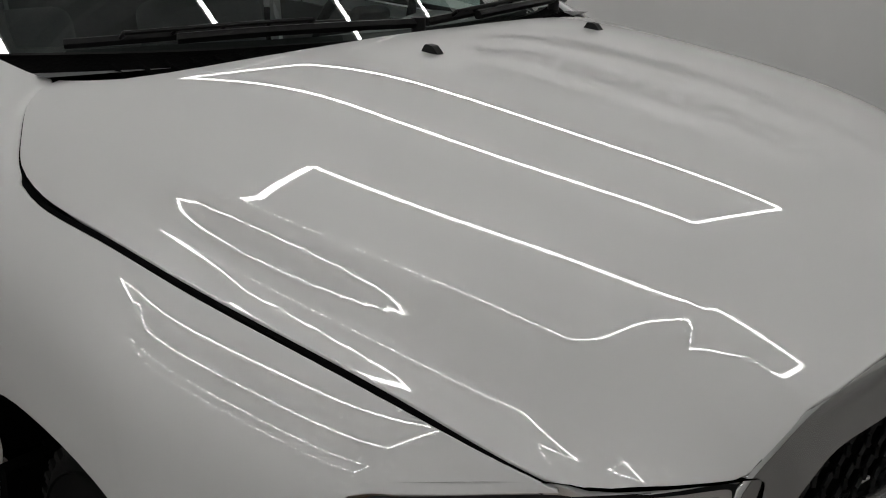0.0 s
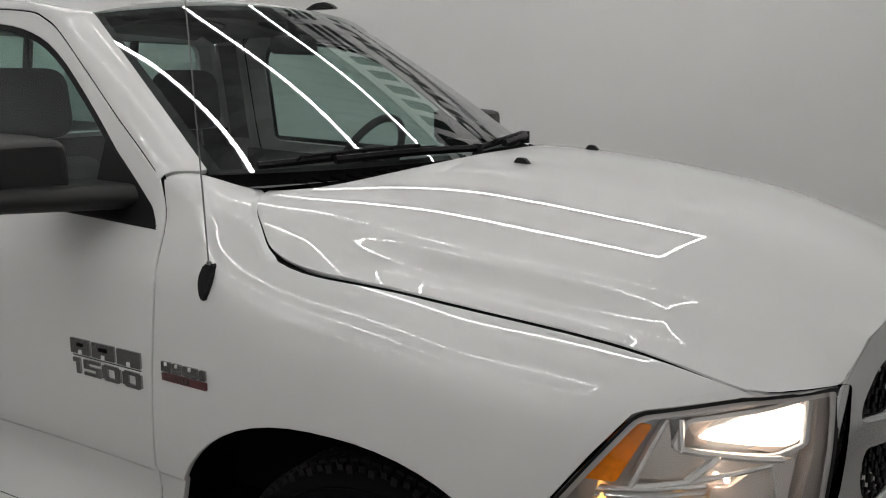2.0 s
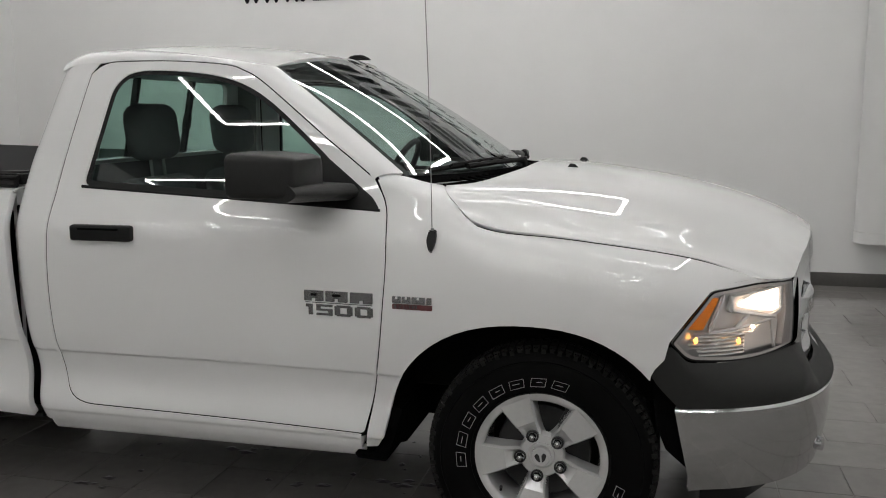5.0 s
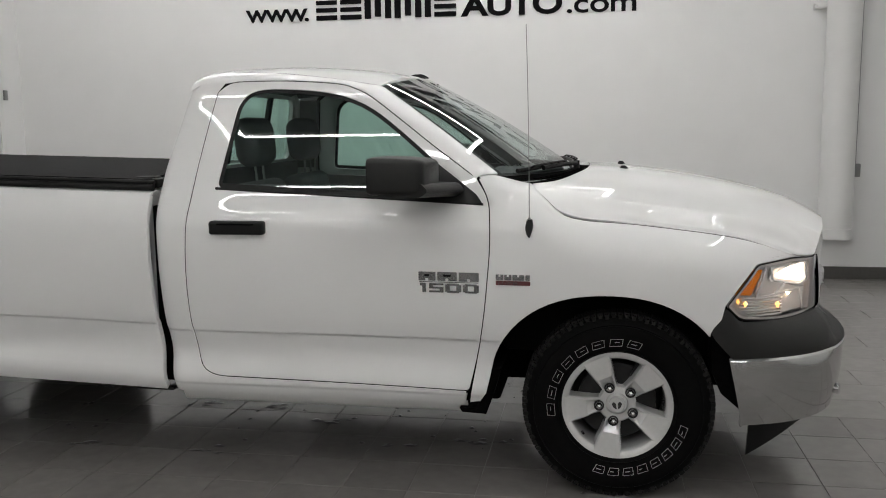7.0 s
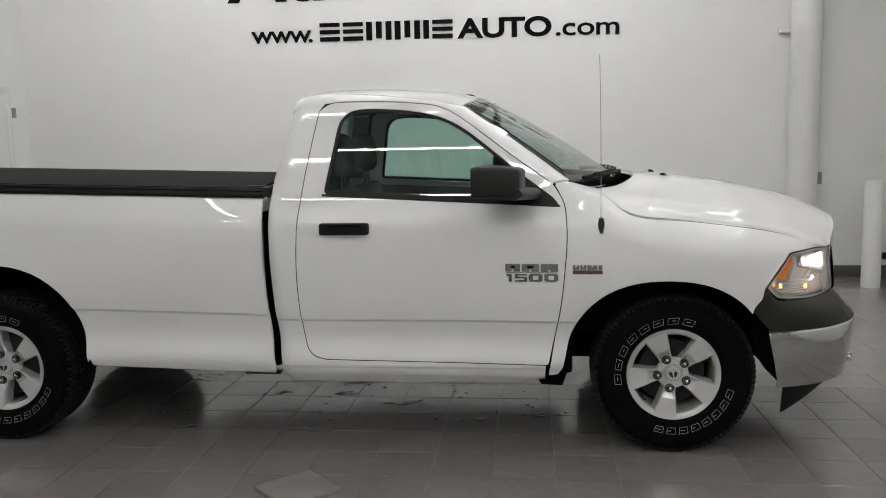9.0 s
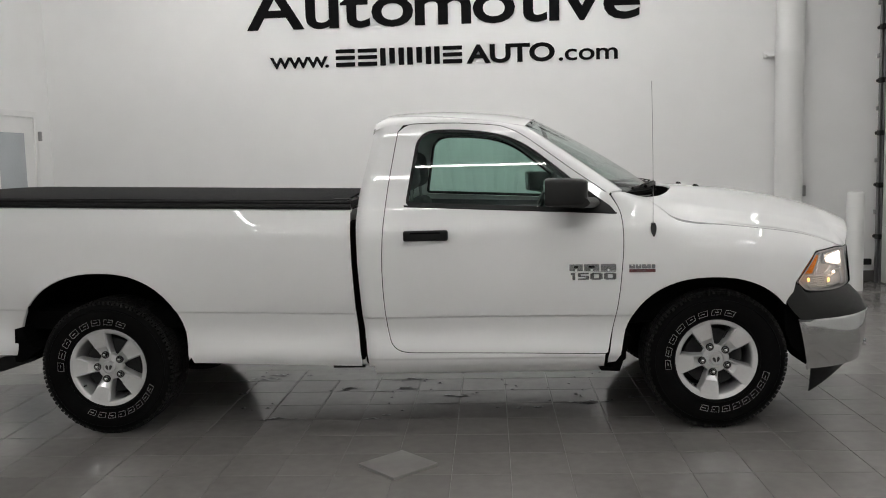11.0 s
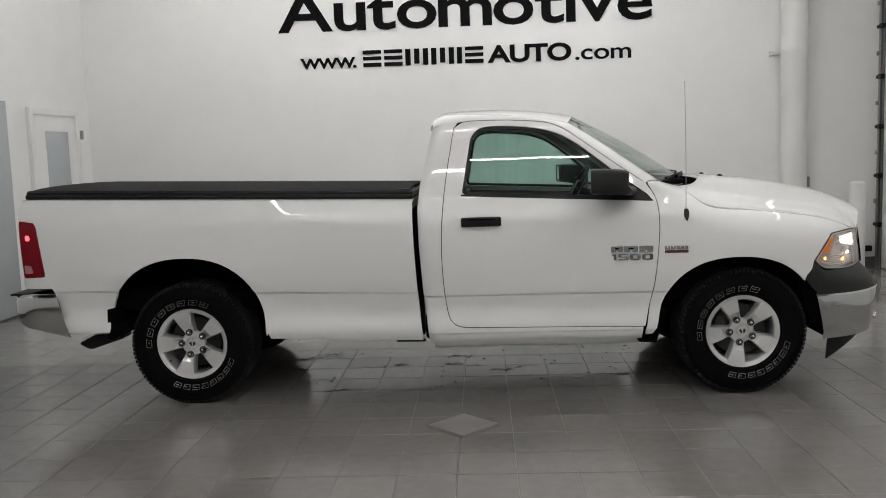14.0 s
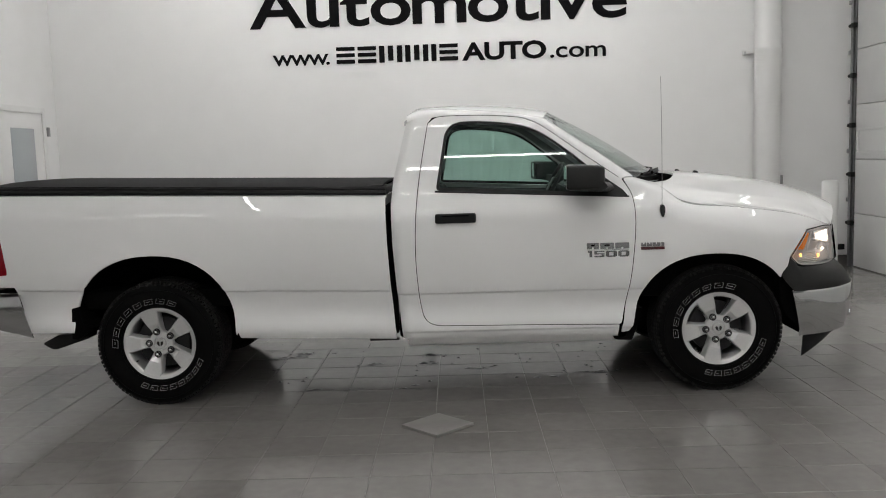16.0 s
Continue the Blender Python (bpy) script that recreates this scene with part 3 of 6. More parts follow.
# near-black rod painting the shade under the joint of hood and fender
for s in (-1, 1):
    bm = bmesh.new()
    add_line(bm, [(x, s * (hood_edge(x) - 0.003), hood_z(x, hood_edge(x)) - 0.0115) for x in np.linspace(-0.34, 0.70, 60).tolist()], 0.0075, 8)
    part("hood_seal", bm, GAP, hood)
# the near-black shell behind the gaps, its colour standing for their shade
bm = bmesh.new()
add_box(bm, (-0.50, -0.82, 0.60), (0.52, 0.82, 1.02), 0.03)
part("engine_bay", bm, GAP, TRUCK)
# unseen black underbody blocks, set low to keep light off the tiles below
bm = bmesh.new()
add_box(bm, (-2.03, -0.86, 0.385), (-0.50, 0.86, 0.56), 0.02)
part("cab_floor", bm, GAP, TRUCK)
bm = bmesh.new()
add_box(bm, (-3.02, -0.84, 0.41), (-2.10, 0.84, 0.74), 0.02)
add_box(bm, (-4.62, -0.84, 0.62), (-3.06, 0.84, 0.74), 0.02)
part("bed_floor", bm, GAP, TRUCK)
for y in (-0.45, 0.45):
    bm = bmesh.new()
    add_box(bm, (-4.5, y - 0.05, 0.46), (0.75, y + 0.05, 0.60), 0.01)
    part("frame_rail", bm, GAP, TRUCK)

UPPER = through_points([(-0.600, 1.360), (-0.70, 1.432), (-0.80, 1.503), (-0.95, 1.616), (-1.085, 1.714), (-1.16, 1.752), (-1.24, 1.775), (-1.45, 1.792), (-1.66, 1.795), (-1.752, 1.788), (-1.808, 1.752)], 4)
DOOR = ([(-1.886, 0.63, 0.08), (-1.86, 0.515, 0.05), (-1.79, 0.480, 0.05), (-0.628, 0.462, 0.015), (-0.566, 0.741, 0.15), (-0.534, 1.098, 0.1), (-0.544, 1.275, 0.06)]
        + [(x, z, 0.0) for x, z in UPPER] + [(-1.884, 1.33, 0.2), (-1.908, 0.95, 0.2)])
WINDOW = [(-1.772, 1.325, 0.035), (-0.580, 1.262, 0.02), (-0.860, 1.507, 0.1), (-1.075, 1.678, 0.14), (-1.24, 1.738, 0.10), (-1.45, 1.762, 0.1), (-1.640, 1.764, 0.1), (-1.705, 1.70, 0.04)]


def grown(poly, d):
    """The outline moved outwards by d (given anticlockwise)."""
    out = []
    for i, p in enumerate(poly):
        a, b = Vector(poly[i - 1]), Vector(poly[(i + 1) % len(poly)])
        t = (b - a).normalized()
        out.append((p[0] + t.y * d, p[1] - t.x * d))
    return out


def place_on(s, inset=0.0):
    return lambda x, z: (x, s * (half(x, z) - inset), z)


def door_edge():
    """The door's outline, a joint's width outside it."""
    return grown(rounded(DOOR, 0.05), 0.0082)

# the fender's top beside the windshield rolls inwards from ROLL_Z to the edge (ROLL_Y, TOP_Z)
ROLL_Z = fair([(-0.60, 1.350), (-0.55, 1.335), (-0.512, 1.325), (-0.47, 1.312), (-0.43, 1.298), (-0.374, 1.268), (-0.343, 1.252), (-0.298, 1.230), (-0.262, 1.208), (-0.24, 1.1990)], 2e-9, 120)
ROLL_L = pchip([(-0.60, 0.08), (-0.36, 0.08), (-0.30, 0.05), (-0.24, 0.02)])
ROLL_Y = fair([(-0.60, 0.867), (-0.582, 0.864), (-0.55, 0.854), (-0.52, 0.843), (-0.505, 0.830), (-0.47, 0.820), (-0.43, 0.806), (-0.374, 0.782)], 2e-9, 120)
TOP_Z = fair([(-0.60, 1.362), (-0.585, 1.374), (-0.55, 1.377), (-0.52, 1.373), (-0.505, 1.370), (-0.47, 1.361), (-0.43, 1.347), (-0.374, 1.338)], 2e-9, 120)


def rolled(s):
    """The fender's skin, with its inward roll near the windshield."""
    flat = place_on(s)

    def surf(x, q):
        if x > -0.24 or q <= ROLL_Z(x):
            return flat(x, q)
        z = float(ROLL_Z(x))
        k = min(1.0, (q - z) / float(ROLL_L(x)))
        a = Vector(flat(x, z))
        if x < -0.374:
            b = Vector((x, s * float(ROLL_Y(x)), float(TOP_Z(x))))
        else:
            b = Vector((x, s * float(hood_edge(x)), float(hood_z(x, hood_edge(x))) - 0.001))
        size = (b - a).length
        up = (a - Vector(flat(x, z - 0.02))).normalized()
        c, d = a + up * size * 0.36, b + Vector((0, s, -0.22)) * size * 0.34
        return tuple(a * (1 - k) ** 3 + c * 3 * k * (1 - k) ** 2 + d * 3 * k * k * (1 - k) + b * k**3)

    return surf


def fender_outline():
    pts = [(-0.6220, 0.405)] + [p for p in door_edge() if p[0] > -0.6225 and 0.475 < p[1] < 1.335] + [(-0.5757, 1.345), (-0.588, 1.385)]
    pts += [(float(x), float(ROLL_Z(x) + ROLL_L(x))) for x in np.linspace(-0.591, -0.241, 36)]
    pts += [(float(x), float(SEAM_Z(x)) - 0.0052) for x in np.linspace(-0.225, 0.715, 28)]
    pts += [(0.718, 1.031), (0.62, 1.0245), (0.562, 1.0215), (0.543, 1.016), (0.485, 0.947), (0.418, 0.857), (0.405, 0.80), (0.376, 0.768), (0.364, 0.745)]
    pts += arch(-0.045, 0.40, 0.505, 0.495, 0.362, -0.525)
    pts += [(-0.555, 0.45), (-0.58, 0.412)]
    return pts


FRONT_ARCH = arch(-0.045, 0.40, 0.505, 0.495, 0.372, -0.535)
REAR_ARCH = arch(-3.58, 0.45, 0.52, 0.527, -4.085, -3.06)


def bed_outline():
    top = [(x, 1.300 + bed_rise(x)) for x in (-2.09, -2.7, -3.4, -4.0, -4.60)]
    pts = [(-2.046, 0.396), (-2.072, 0.70), (-2.086, 1.0), (-2.090, 1.20)] + top
    pts += [(-4.640, 1.35), (-4.648, 1.249), (-4.548, 1.232), (-4.532, 1.20), (-4.497, 0.90), (-4.50, 0.875), (-4.648, 0.868), (-4.648, 0.80), (-4.462, 0.797), (-4.448, 0.76), (-4.395, 0.52), (-4.36, 0.50), (-4.10, 0.495), (-4.092, 0.53)]
    pts += REAR_ARCH
    pts += [(-3.048, 0.47), (-3.035, 0.432), (-2.6, 0.414)]
    return pts


def cab_corner():
    """The cab side behind the door, with the pillar."""
    edge = door_edge()
    last = max(k for k, p in enumerate(edge) if p[1] > 1.76)
    first = next(k for k, p in enumerate(edge) if p[0] > -0.66)
    rim = edge[last + 1:] + edge[:first]
    return [(-2.003, 0.392), (-2.032, 0.70), (-2.051, 1.0), (-2.055, 1.25), (-2.037, 1.40), (-2.000, 1.55), (-1.965, 1.70), (-1.945, 1.768), (-1.91, 1.784), (-1.87, 1.791), (-1.80, 1.795), (-1.785, 1.7925)] + rim + [(-0.640, 0.4535), (-0.645, 0.392)]


SHOULDER = [1.12, 1.135, 1.15, 1.16, 1.17, 1.18, 1.19, 1.205, 1.22]
CREASE = SHOULDER + [0.434, 0.4360, 0.437, 0.438, 0.440, 0.672, 0.6765, 0.6782, 0.6793, 0.680, 0.6807, 0.6818, 0.6835, 0.688]
BED_CREASE = [c + (0.026 if c < 0.9 else 0.0) for c in CREASE if c > 0.5]
door_poly = rounded(DOOR, 0.05)
win_poly = rounded(WINDOW, 0.05)


CAB_BACK = pchip([(0.39, -2.003), (0.70, -2.032), (1.0, -2.051), (1.25, -2.055), (1.40, -2.037), (1.55, -2.000), (1.70, -1.965), (1.80, -1.944)])


def corner_skin(s):
    """The cab side behind the door, turned in towards the back of the cab."""
    def surf(x, z):
        k = max(0.0, (CAB_BACK(z) + 0.075 - x) / 0.075)
        return (x, s * (half(x, z) - 0.028 * k**2.6), z)
    return surf


def side(s):
    out = (0, s, 0.2)
    near = s < 0
    fender = panel("fender", fender_outline(), rolled(s), out, PAINT, TRUCK, cell=0.014, step=0.014, rows=CREASE)
    door = panel("door", door_poly, place_on(s), out, PAINT, TRUCK, cell=0.02, step=0.02, rows=CREASE, holes=[win_poly])
    panel("cab_corner", cab_corner(), corner_skin(s), out, PAINT, TRUCK, cell=0.018, step=0.02, depth=0.05, rows=CREASE)
    # near-black band painting the shade in the door gap, glass and its black seal
    ring("door_seal", grown(dense(door_poly, 0.03), 0.016), grown(dense(door_poly, 0.03), -0.006), place_on(s, 0.005), GAP, TRUCK)
    ring("window_seal", dense(win_poly, 0.03), grown(dense(win_poly, 0.03), -0.020), place_on(s, 0.006), BLACK, door)
    g = panel("side_window", grown(dense(win_poly, 0.03), -0.010), lambda x, z: (x, s * (0.880 - 0.29 * (z - 1.30) - 0.10 * (z - 1.30) ** 2 - 0.010 * (x + 1.2) ** 2), z), out, SIDEGLASS, door, "tinted glass", cell=0.08, depth=0.0, lip=0.0)
    g.visible_shadow = False
    belt = lambda u, v: (-1.775 + 1.21 * u, s * (half(-1.775 + 1.21 * u, 1.318 - 0.062 * u) + 0.004 - 0.008 * abs(v - 0.5)), 1.315 - 0.064 * u + 0.013 * v)
    sheet("belt_strip", belt, 24, 4, BLACK, door)
    # inner door skin
    sheet("inner_panel", lambda u, v: (-1.85 + 1.28 * u, s * (0.80 - 0.02 * v), 0.52 + (0.77 - 0.05 * u) * v), 6, 6, TRIM, door, "dark plastic inner trim", thick=0.02)
    # door handle: a long black bar with a recess above it
    bm = bmesh.new()
    y = s * (half(-1.65, 1.155) + 0.004)
    add_box(bm, (-1.777, -0.013, -0.030), (-1.522, 0.030, 0.030), 0.012, Matrix.Translation((0, y if s > 0 else y - 0.016, 1.155)), 3)
    handle = part("door_handle", bm, BLACK, door, "black plastic pull handle")
    # no cut groove: a thin near-black bar paints its shade on the grip
    bm = bmesh.new()
    add_box(bm, (-1.735, -0.004, -0.004), (-1.565, 0.004, 0.004), 0.002, Matrix.Translation((0, y + s * 0.030 if s > 0 else y - 0.030, 1.172)))
    part("grip_groove", bm, GAP, handle)
    bed = panel("bed_side", [(x, z - bed_rise(x)) for x, z in bed_outline()], lambda x, h: (x, s * bed_half(x, h + bed_rise(x)), h + bed_rise(x)), out, PAINT, TRUCK, cell=0.035, step=0.02, depth=0.03, rows=BED_CREASE)
    # rocker rail below the door
    sheet("rocker_panel", lambda u, v: (-1.97 + 1.33 * u, s * (0.915 - 0.04 * v), 0.396 - 0.05 * math.sin(v * 1.5)), 20, 4, PAINT, TRUCK, thick=0.01)
    # wheel liners
    for xc, pts, hw in ((-0.045, FRONT_ARCH, half), (-3.58, REAR_ARCH, bed_half)):
        sheet("wheel_liner", lambda u, v, pts=pts, hw=hw: (lambda p: (p[0], s * ((hw(p[0], max(p[1], 0.5)) - 0.012) * (1 - v) + 0.55 * v), p[1] + 0.012))(pts[round(u * (len(pts) - 1))]), len(pts) - 1, 3, LINER, TRUCK)
        sheet("wheel_well", lambda u, v, xc=xc: (xc - 0.52 + 1.04 * u, s * 0.55, 0.40 + 0.62 * v), 2, 2, LINER, TRUCK, thick=0.01)
    return door, fender, bed


near_door, near_fender, near_bed = side(-1)
side(1)


# A-pillars and roof rails: a strip from the door seam to the windshield and the roof edge
def roof_edge(t):
    """Windshield corner at t = 0, roof front corner at 0.5, roof rear at 1."""
    if t < 0.5:
        k = t / 0.5
        return Vector((-0.505 - 0.557 * k, 0.820 - 0.162 * k + 0.004 * math.sin(math.pi * k), 1.374 + 0.398 * k + 0.006 * math.sin(math.pi * k)))
    k = (t - 0.5) / 0.5
    return Vector((-1.062 - 0.882 * k, 0.658 - 0.068 * k, 1.772 + 0.077 * math.sin(min(1.0, k * 1.2) * math.pi / 2)))


def tail(x):
    """How far the roof's rear edge turns down."""
    return 0.036 * max(0.0, (-1.855 - x) / 0.09) ** 2.2


SEAM = [p for p in grown(UPPER, 0.006) if p[0] > -1.735]
SEAM += [(-1.765, 1.7935), (-1.80, 1.791), (-1.87, 1.787), (-1.91, 1.780), (-1.945, 1.764)]


def rail(u, v):
    q = SEAM[round(u * (len(SEAM) - 1))]
    t = 0.5 * (-0.592 - q[0]) / 0.508 if q[0] > -1.10 else 0.5 + 0.5 * (-1.10 - q[0]) / 0.845
    a, b = Vector((q[0], half(*q) - 0.001, q[1])), roof_edge(max(0.0, min(1.0, t)))
    size = (b - a).length
    up = Vector((0, (half(q[0], q[1] + 0.02) - half(q[0], q[1] - 0.02)) / 0.04, 1)).normalized()
    c, d = a + up * size * 0.38, b + Vector((0, 1, -0.12)) * size * 0.36
    p = a * (1 - v) ** 3 + c * 3 * v * (1 - v) ** 2 + d * 3 * v * v * (1 - v) + b * v**3
    return (p.x, p.y, p.z - tail(p.x) * v)


for s in (-1, 1):
    sheet("roof_rail", lambda u, v: (rail(u, v)[0], s * rail(u, v)[1], rail(u, v)[2]), len(SEAM) - 1, 8, PAINT, TRUCK, thick=0.012, out=(0.2, s, 0.5))

ROOF_Z = pchip([(-2.02, 1.855), (-1.93, 1.879), (-1.6, 1.894), (-1.225, 1.872), (-1.02, 1.838), (-0.90, 1.80)])


def windshield_top(v):
    return Vector((-1.062 + 0.085 * (1 - v * v), 0.658 * v, 1.772 + 0.055 * (1 - v * v)))


def windshield_foot(v):
    return Vector((-0.505 + 0.295 * (1 - v * v), 0.820 * v, 1.373 - 0.006 * (1 - v * v)))


def roof(u, v):
    w = 2 * v - 1
    front, back = windshield_top(w), Vector((-1.944 - 0.015 * (1 - w * w), 0.590 * w, 0))
    x = back.x + (front.x - back.x) * u
    y = back.y + (front.y - back.y) * u
    edge = roof_edge(0.5 + 0.5 * min(1.0, max(0.0, (-1.062 - x) / 0.882))).z
    return (x, y, edge + (ROOF_Z(x) - edge) * (1 - abs(w) ** 2.4) - tail(x))


sheet("roof", roof, 30, 30, PAINT, TRUCK, thick=0.015, out=(0, 0, 1))
bm = bmesh.new()
add_prism(bm, [(-1.19, 0.0), (-1.14, 0.024), (-1.09, 0.026), (-1.06, 0.012), (-1.045, 0.0)], lambda a, b, d: (a, 0.42 + d - 0.018, 1.853 + b), 0.036)
bmesh.ops.bevel(bm, geom=bm.edges[:], offset=0.006, segments=2, affect="EDGES")
part("roof_antenna", bm, BLACK, TRUCK, "small black roof antenna")


# windshield, its black border, and the cowl
def ws(u, v, off=0.0):
    w = 2 * v - 1
    a, b = windshield_foot(w), windshield_top(w)
    p = a.lerp(b, u)
    k = math.sin(math.pi * u)
    return (p.x + 0.006 * k * (1 - w**4) - 0.002 * k + off * 0.53, p.y + 0.004 * k * w, p.z + 0.013 * k * (1 - w**4) + 0.006 * k + off * 0.85)


glass_ob = sheet("windshield", lambda u, v: ws(u, v), 24, 30, WINDSHIELD, TRUCK, "clear laminated glass")
glass_ob.visible_shadow = False
for s in (0, 1):
    sheet("windshield_seal", lambda u, v: ws(u, (0.016 * v) if s == 0 else 1 - 0.016 * v, -0.004), 20, 2, BLACK, glass_ob)
sheet("windshield_band", lambda u, v: ws(0.026 * u, v, -0.005), 2, 30, BLACK, glass_ob)
sheet("header_band", lambda u, v: ws(1 - 0.035 * u, v, -0.005), 2, 30, BLACK, glass_ob)


def cowl(u, v):
    w = 2 * v - 1
    a = Vector(ws(0.02, v, -0.01))
    y = 0.83 * w
    b = Vector((COWL(abs(y)) + 0.03, y, hood_z(COWL(abs(y)) + 0.03, y) - 0.022))
    p = a.lerp(b, u)
    return (p.x, p.y, p.z - 0.010 * math.sin(math.pi * u))


cowl_ob = sheet("cowl_panel", cowl, 6, 30, LINER, TRUCK, "black plastic cowl grille")
bm = bmesh.new()
for k in range(34):
    y = -0.66 + k * 0.04
    p, q = Vector(cowl(0.3, (y / 0.8 + 1) / 2)), Vector(cowl(0.85, (y / 0.8 + 1) / 2))
    add_tube(bm, p + Vector((0, 0, 0.004)), q + Vector((0, 0, 0.004)), 0.004, seg=6)
part("cowl_ribs", bm, LINER, cowl_ob)


def wiper(y0, y1):
    """A wiper lying along the windshield foot from y0 (tip) to y1 (pivot)."""
    arm = bmesh.new()
    line = []
    for k in range(9):
        y = y0 + (y1 - y0) * k / 8
        v = (y / 0.79 + 1) / 2
        p = Vector(ws(0.004 + 0.02 * math.sin(math.pi * k / 8), v, 0.0)).lerp(Vector(cowl(0.6, v)), 0.22) + Vector((0, 0, 0.020 + 0.006 * k / 8))
        line.append(p)
    add_line(arm, line[2:], 0.011, 6)
    add_tube(arm, line[-1] - Vector((0, 0, 0.03)), line[-1] + Vector((0.0, 0, 0.012)), 0.016, seg=12)
    w = part("wiper", arm, BLACK, TRUCK, "black wiper arm and blade")
    blade = bmesh.new()
    low = [p + Vector((-0.018, 0, 0.004)) for p in line[:7]]
    add_line(blade, low, 0.010, 6)
    add_line(blade, [p + Vector((0.004, 0, 0.018)) for p in line[1:6]], 0.0045, 6)
    for k in (1, 2, 3, 4, 5):
        add_tube(blade, low[k], line[k] + Vector((0.004, 0, 0.018)), 0.005, seg=6)
    part("blade", blade, BLACK, w)


wiper(-0.70, -0.06)
wiper(-0.02, 0.62)
# rear lip of the hood: washer nozzles
for y in (-0.256, 0.256):
    bm = bmesh.new()
    z = hood_z(0.03, y)
    add_prism(bm, rounded([(0.008, 0.0, 0.001), (0.052, 0.0, 0.001), (0.038, 0.014, 0.004), (0.019, 0.016, 0.004)]), lambda a, b, d: (a, y - 0.008 + d, z - 0.001 + b), 0.016)
    part("washer_nozzle", bm, BLACK, hood)


# back of the cab: panel with a three-part window
def back_x(z):
    return pchip([(0.4, -2.03), (1.25, -2.04), (1.55, -1.99), (1.80, -1.940), (1.88, -1.930)])(z)


hole = rounded([(-0.66, 1.40), (0.66, 1.40), (0.58, 1.755), (-0.58, 1.755)], 0.06)
outer = [(-0.83, 0.42), (0.83, 0.42), (0.86, 1.30), (0.665, 1.762), (0.56, 1.806), (-0.56, 1.806), (-0.665, 1.762), (-0.86, 1.30)]
rear_wall = panel("cab_back", outer, lambda y, z: (back_x(z), y, z), (-1, 0, 0), PAINT, TRUCK, cell=0.08, depth=0.03, holes=[hole])
sheet("cab_back_trim", lambda u, v: (back_x(0.5 + 0.88 * v) + 0.045, -0.8 + 1.6 * u, 0.5 + 0.88 * v), 4, 8, TRIM, rear_wall)
rg = panel("rear_window", hole, lambda y, z: (back_x(z) + 0.01, y, z), (-1, 0, 0), SIDEGLASS, rear_wall, "tinted sliding glass", cell=0.2, depth=0, lip=0)
rg.visible_shadow = False
for y in (-0.24, 0.24):
    bm = bmesh.new()
    for z0, z1, w in ((1.40, 1.755, 0.011), (1.52, 1.58, 0.019)):
        for v in add_box(bm, (-0.004, y - w, z0), (0.028, y + w, z1), 0.004):
            v.co.x += back_x(v.co.z)
    part("slider_post", bm, BLACK, rear_wall)

# near-black filler box standing for the deep shade between cab and bed
bm = bmesh.new()
add_box(bm, (-2.098, -0.875, 0.42), (-2.035, 0.875, 1.24), 0.004)
part("bed_mount", bm, GAP, TRUCK)
# underside lips
bm = bmesh.new()
add_box(bm, (-2.22, -0.90, 0.378), (-2.03, -0.86, 0.395), 0.004)
part("bed_bracket", bm, BLACK, TRUCK)


# ---------------------------------------------------------------- front end
LAMP = [(0.426, 0.853, 0.012), (0.478, 0.797, 0.03), (0.60, 0.788, 0.08), (0.71, 0.786, 0.1), (0.836, 0.795, 0.02), (0.843, 0.90, 0.08), (0.838, 1.008, 0.012), (0.73, 1.0265, 0.03), (0.616, 1.0195, 0.03), (0.550, 1.0145, 0.02), (0.488, 0.936, 0.03)]


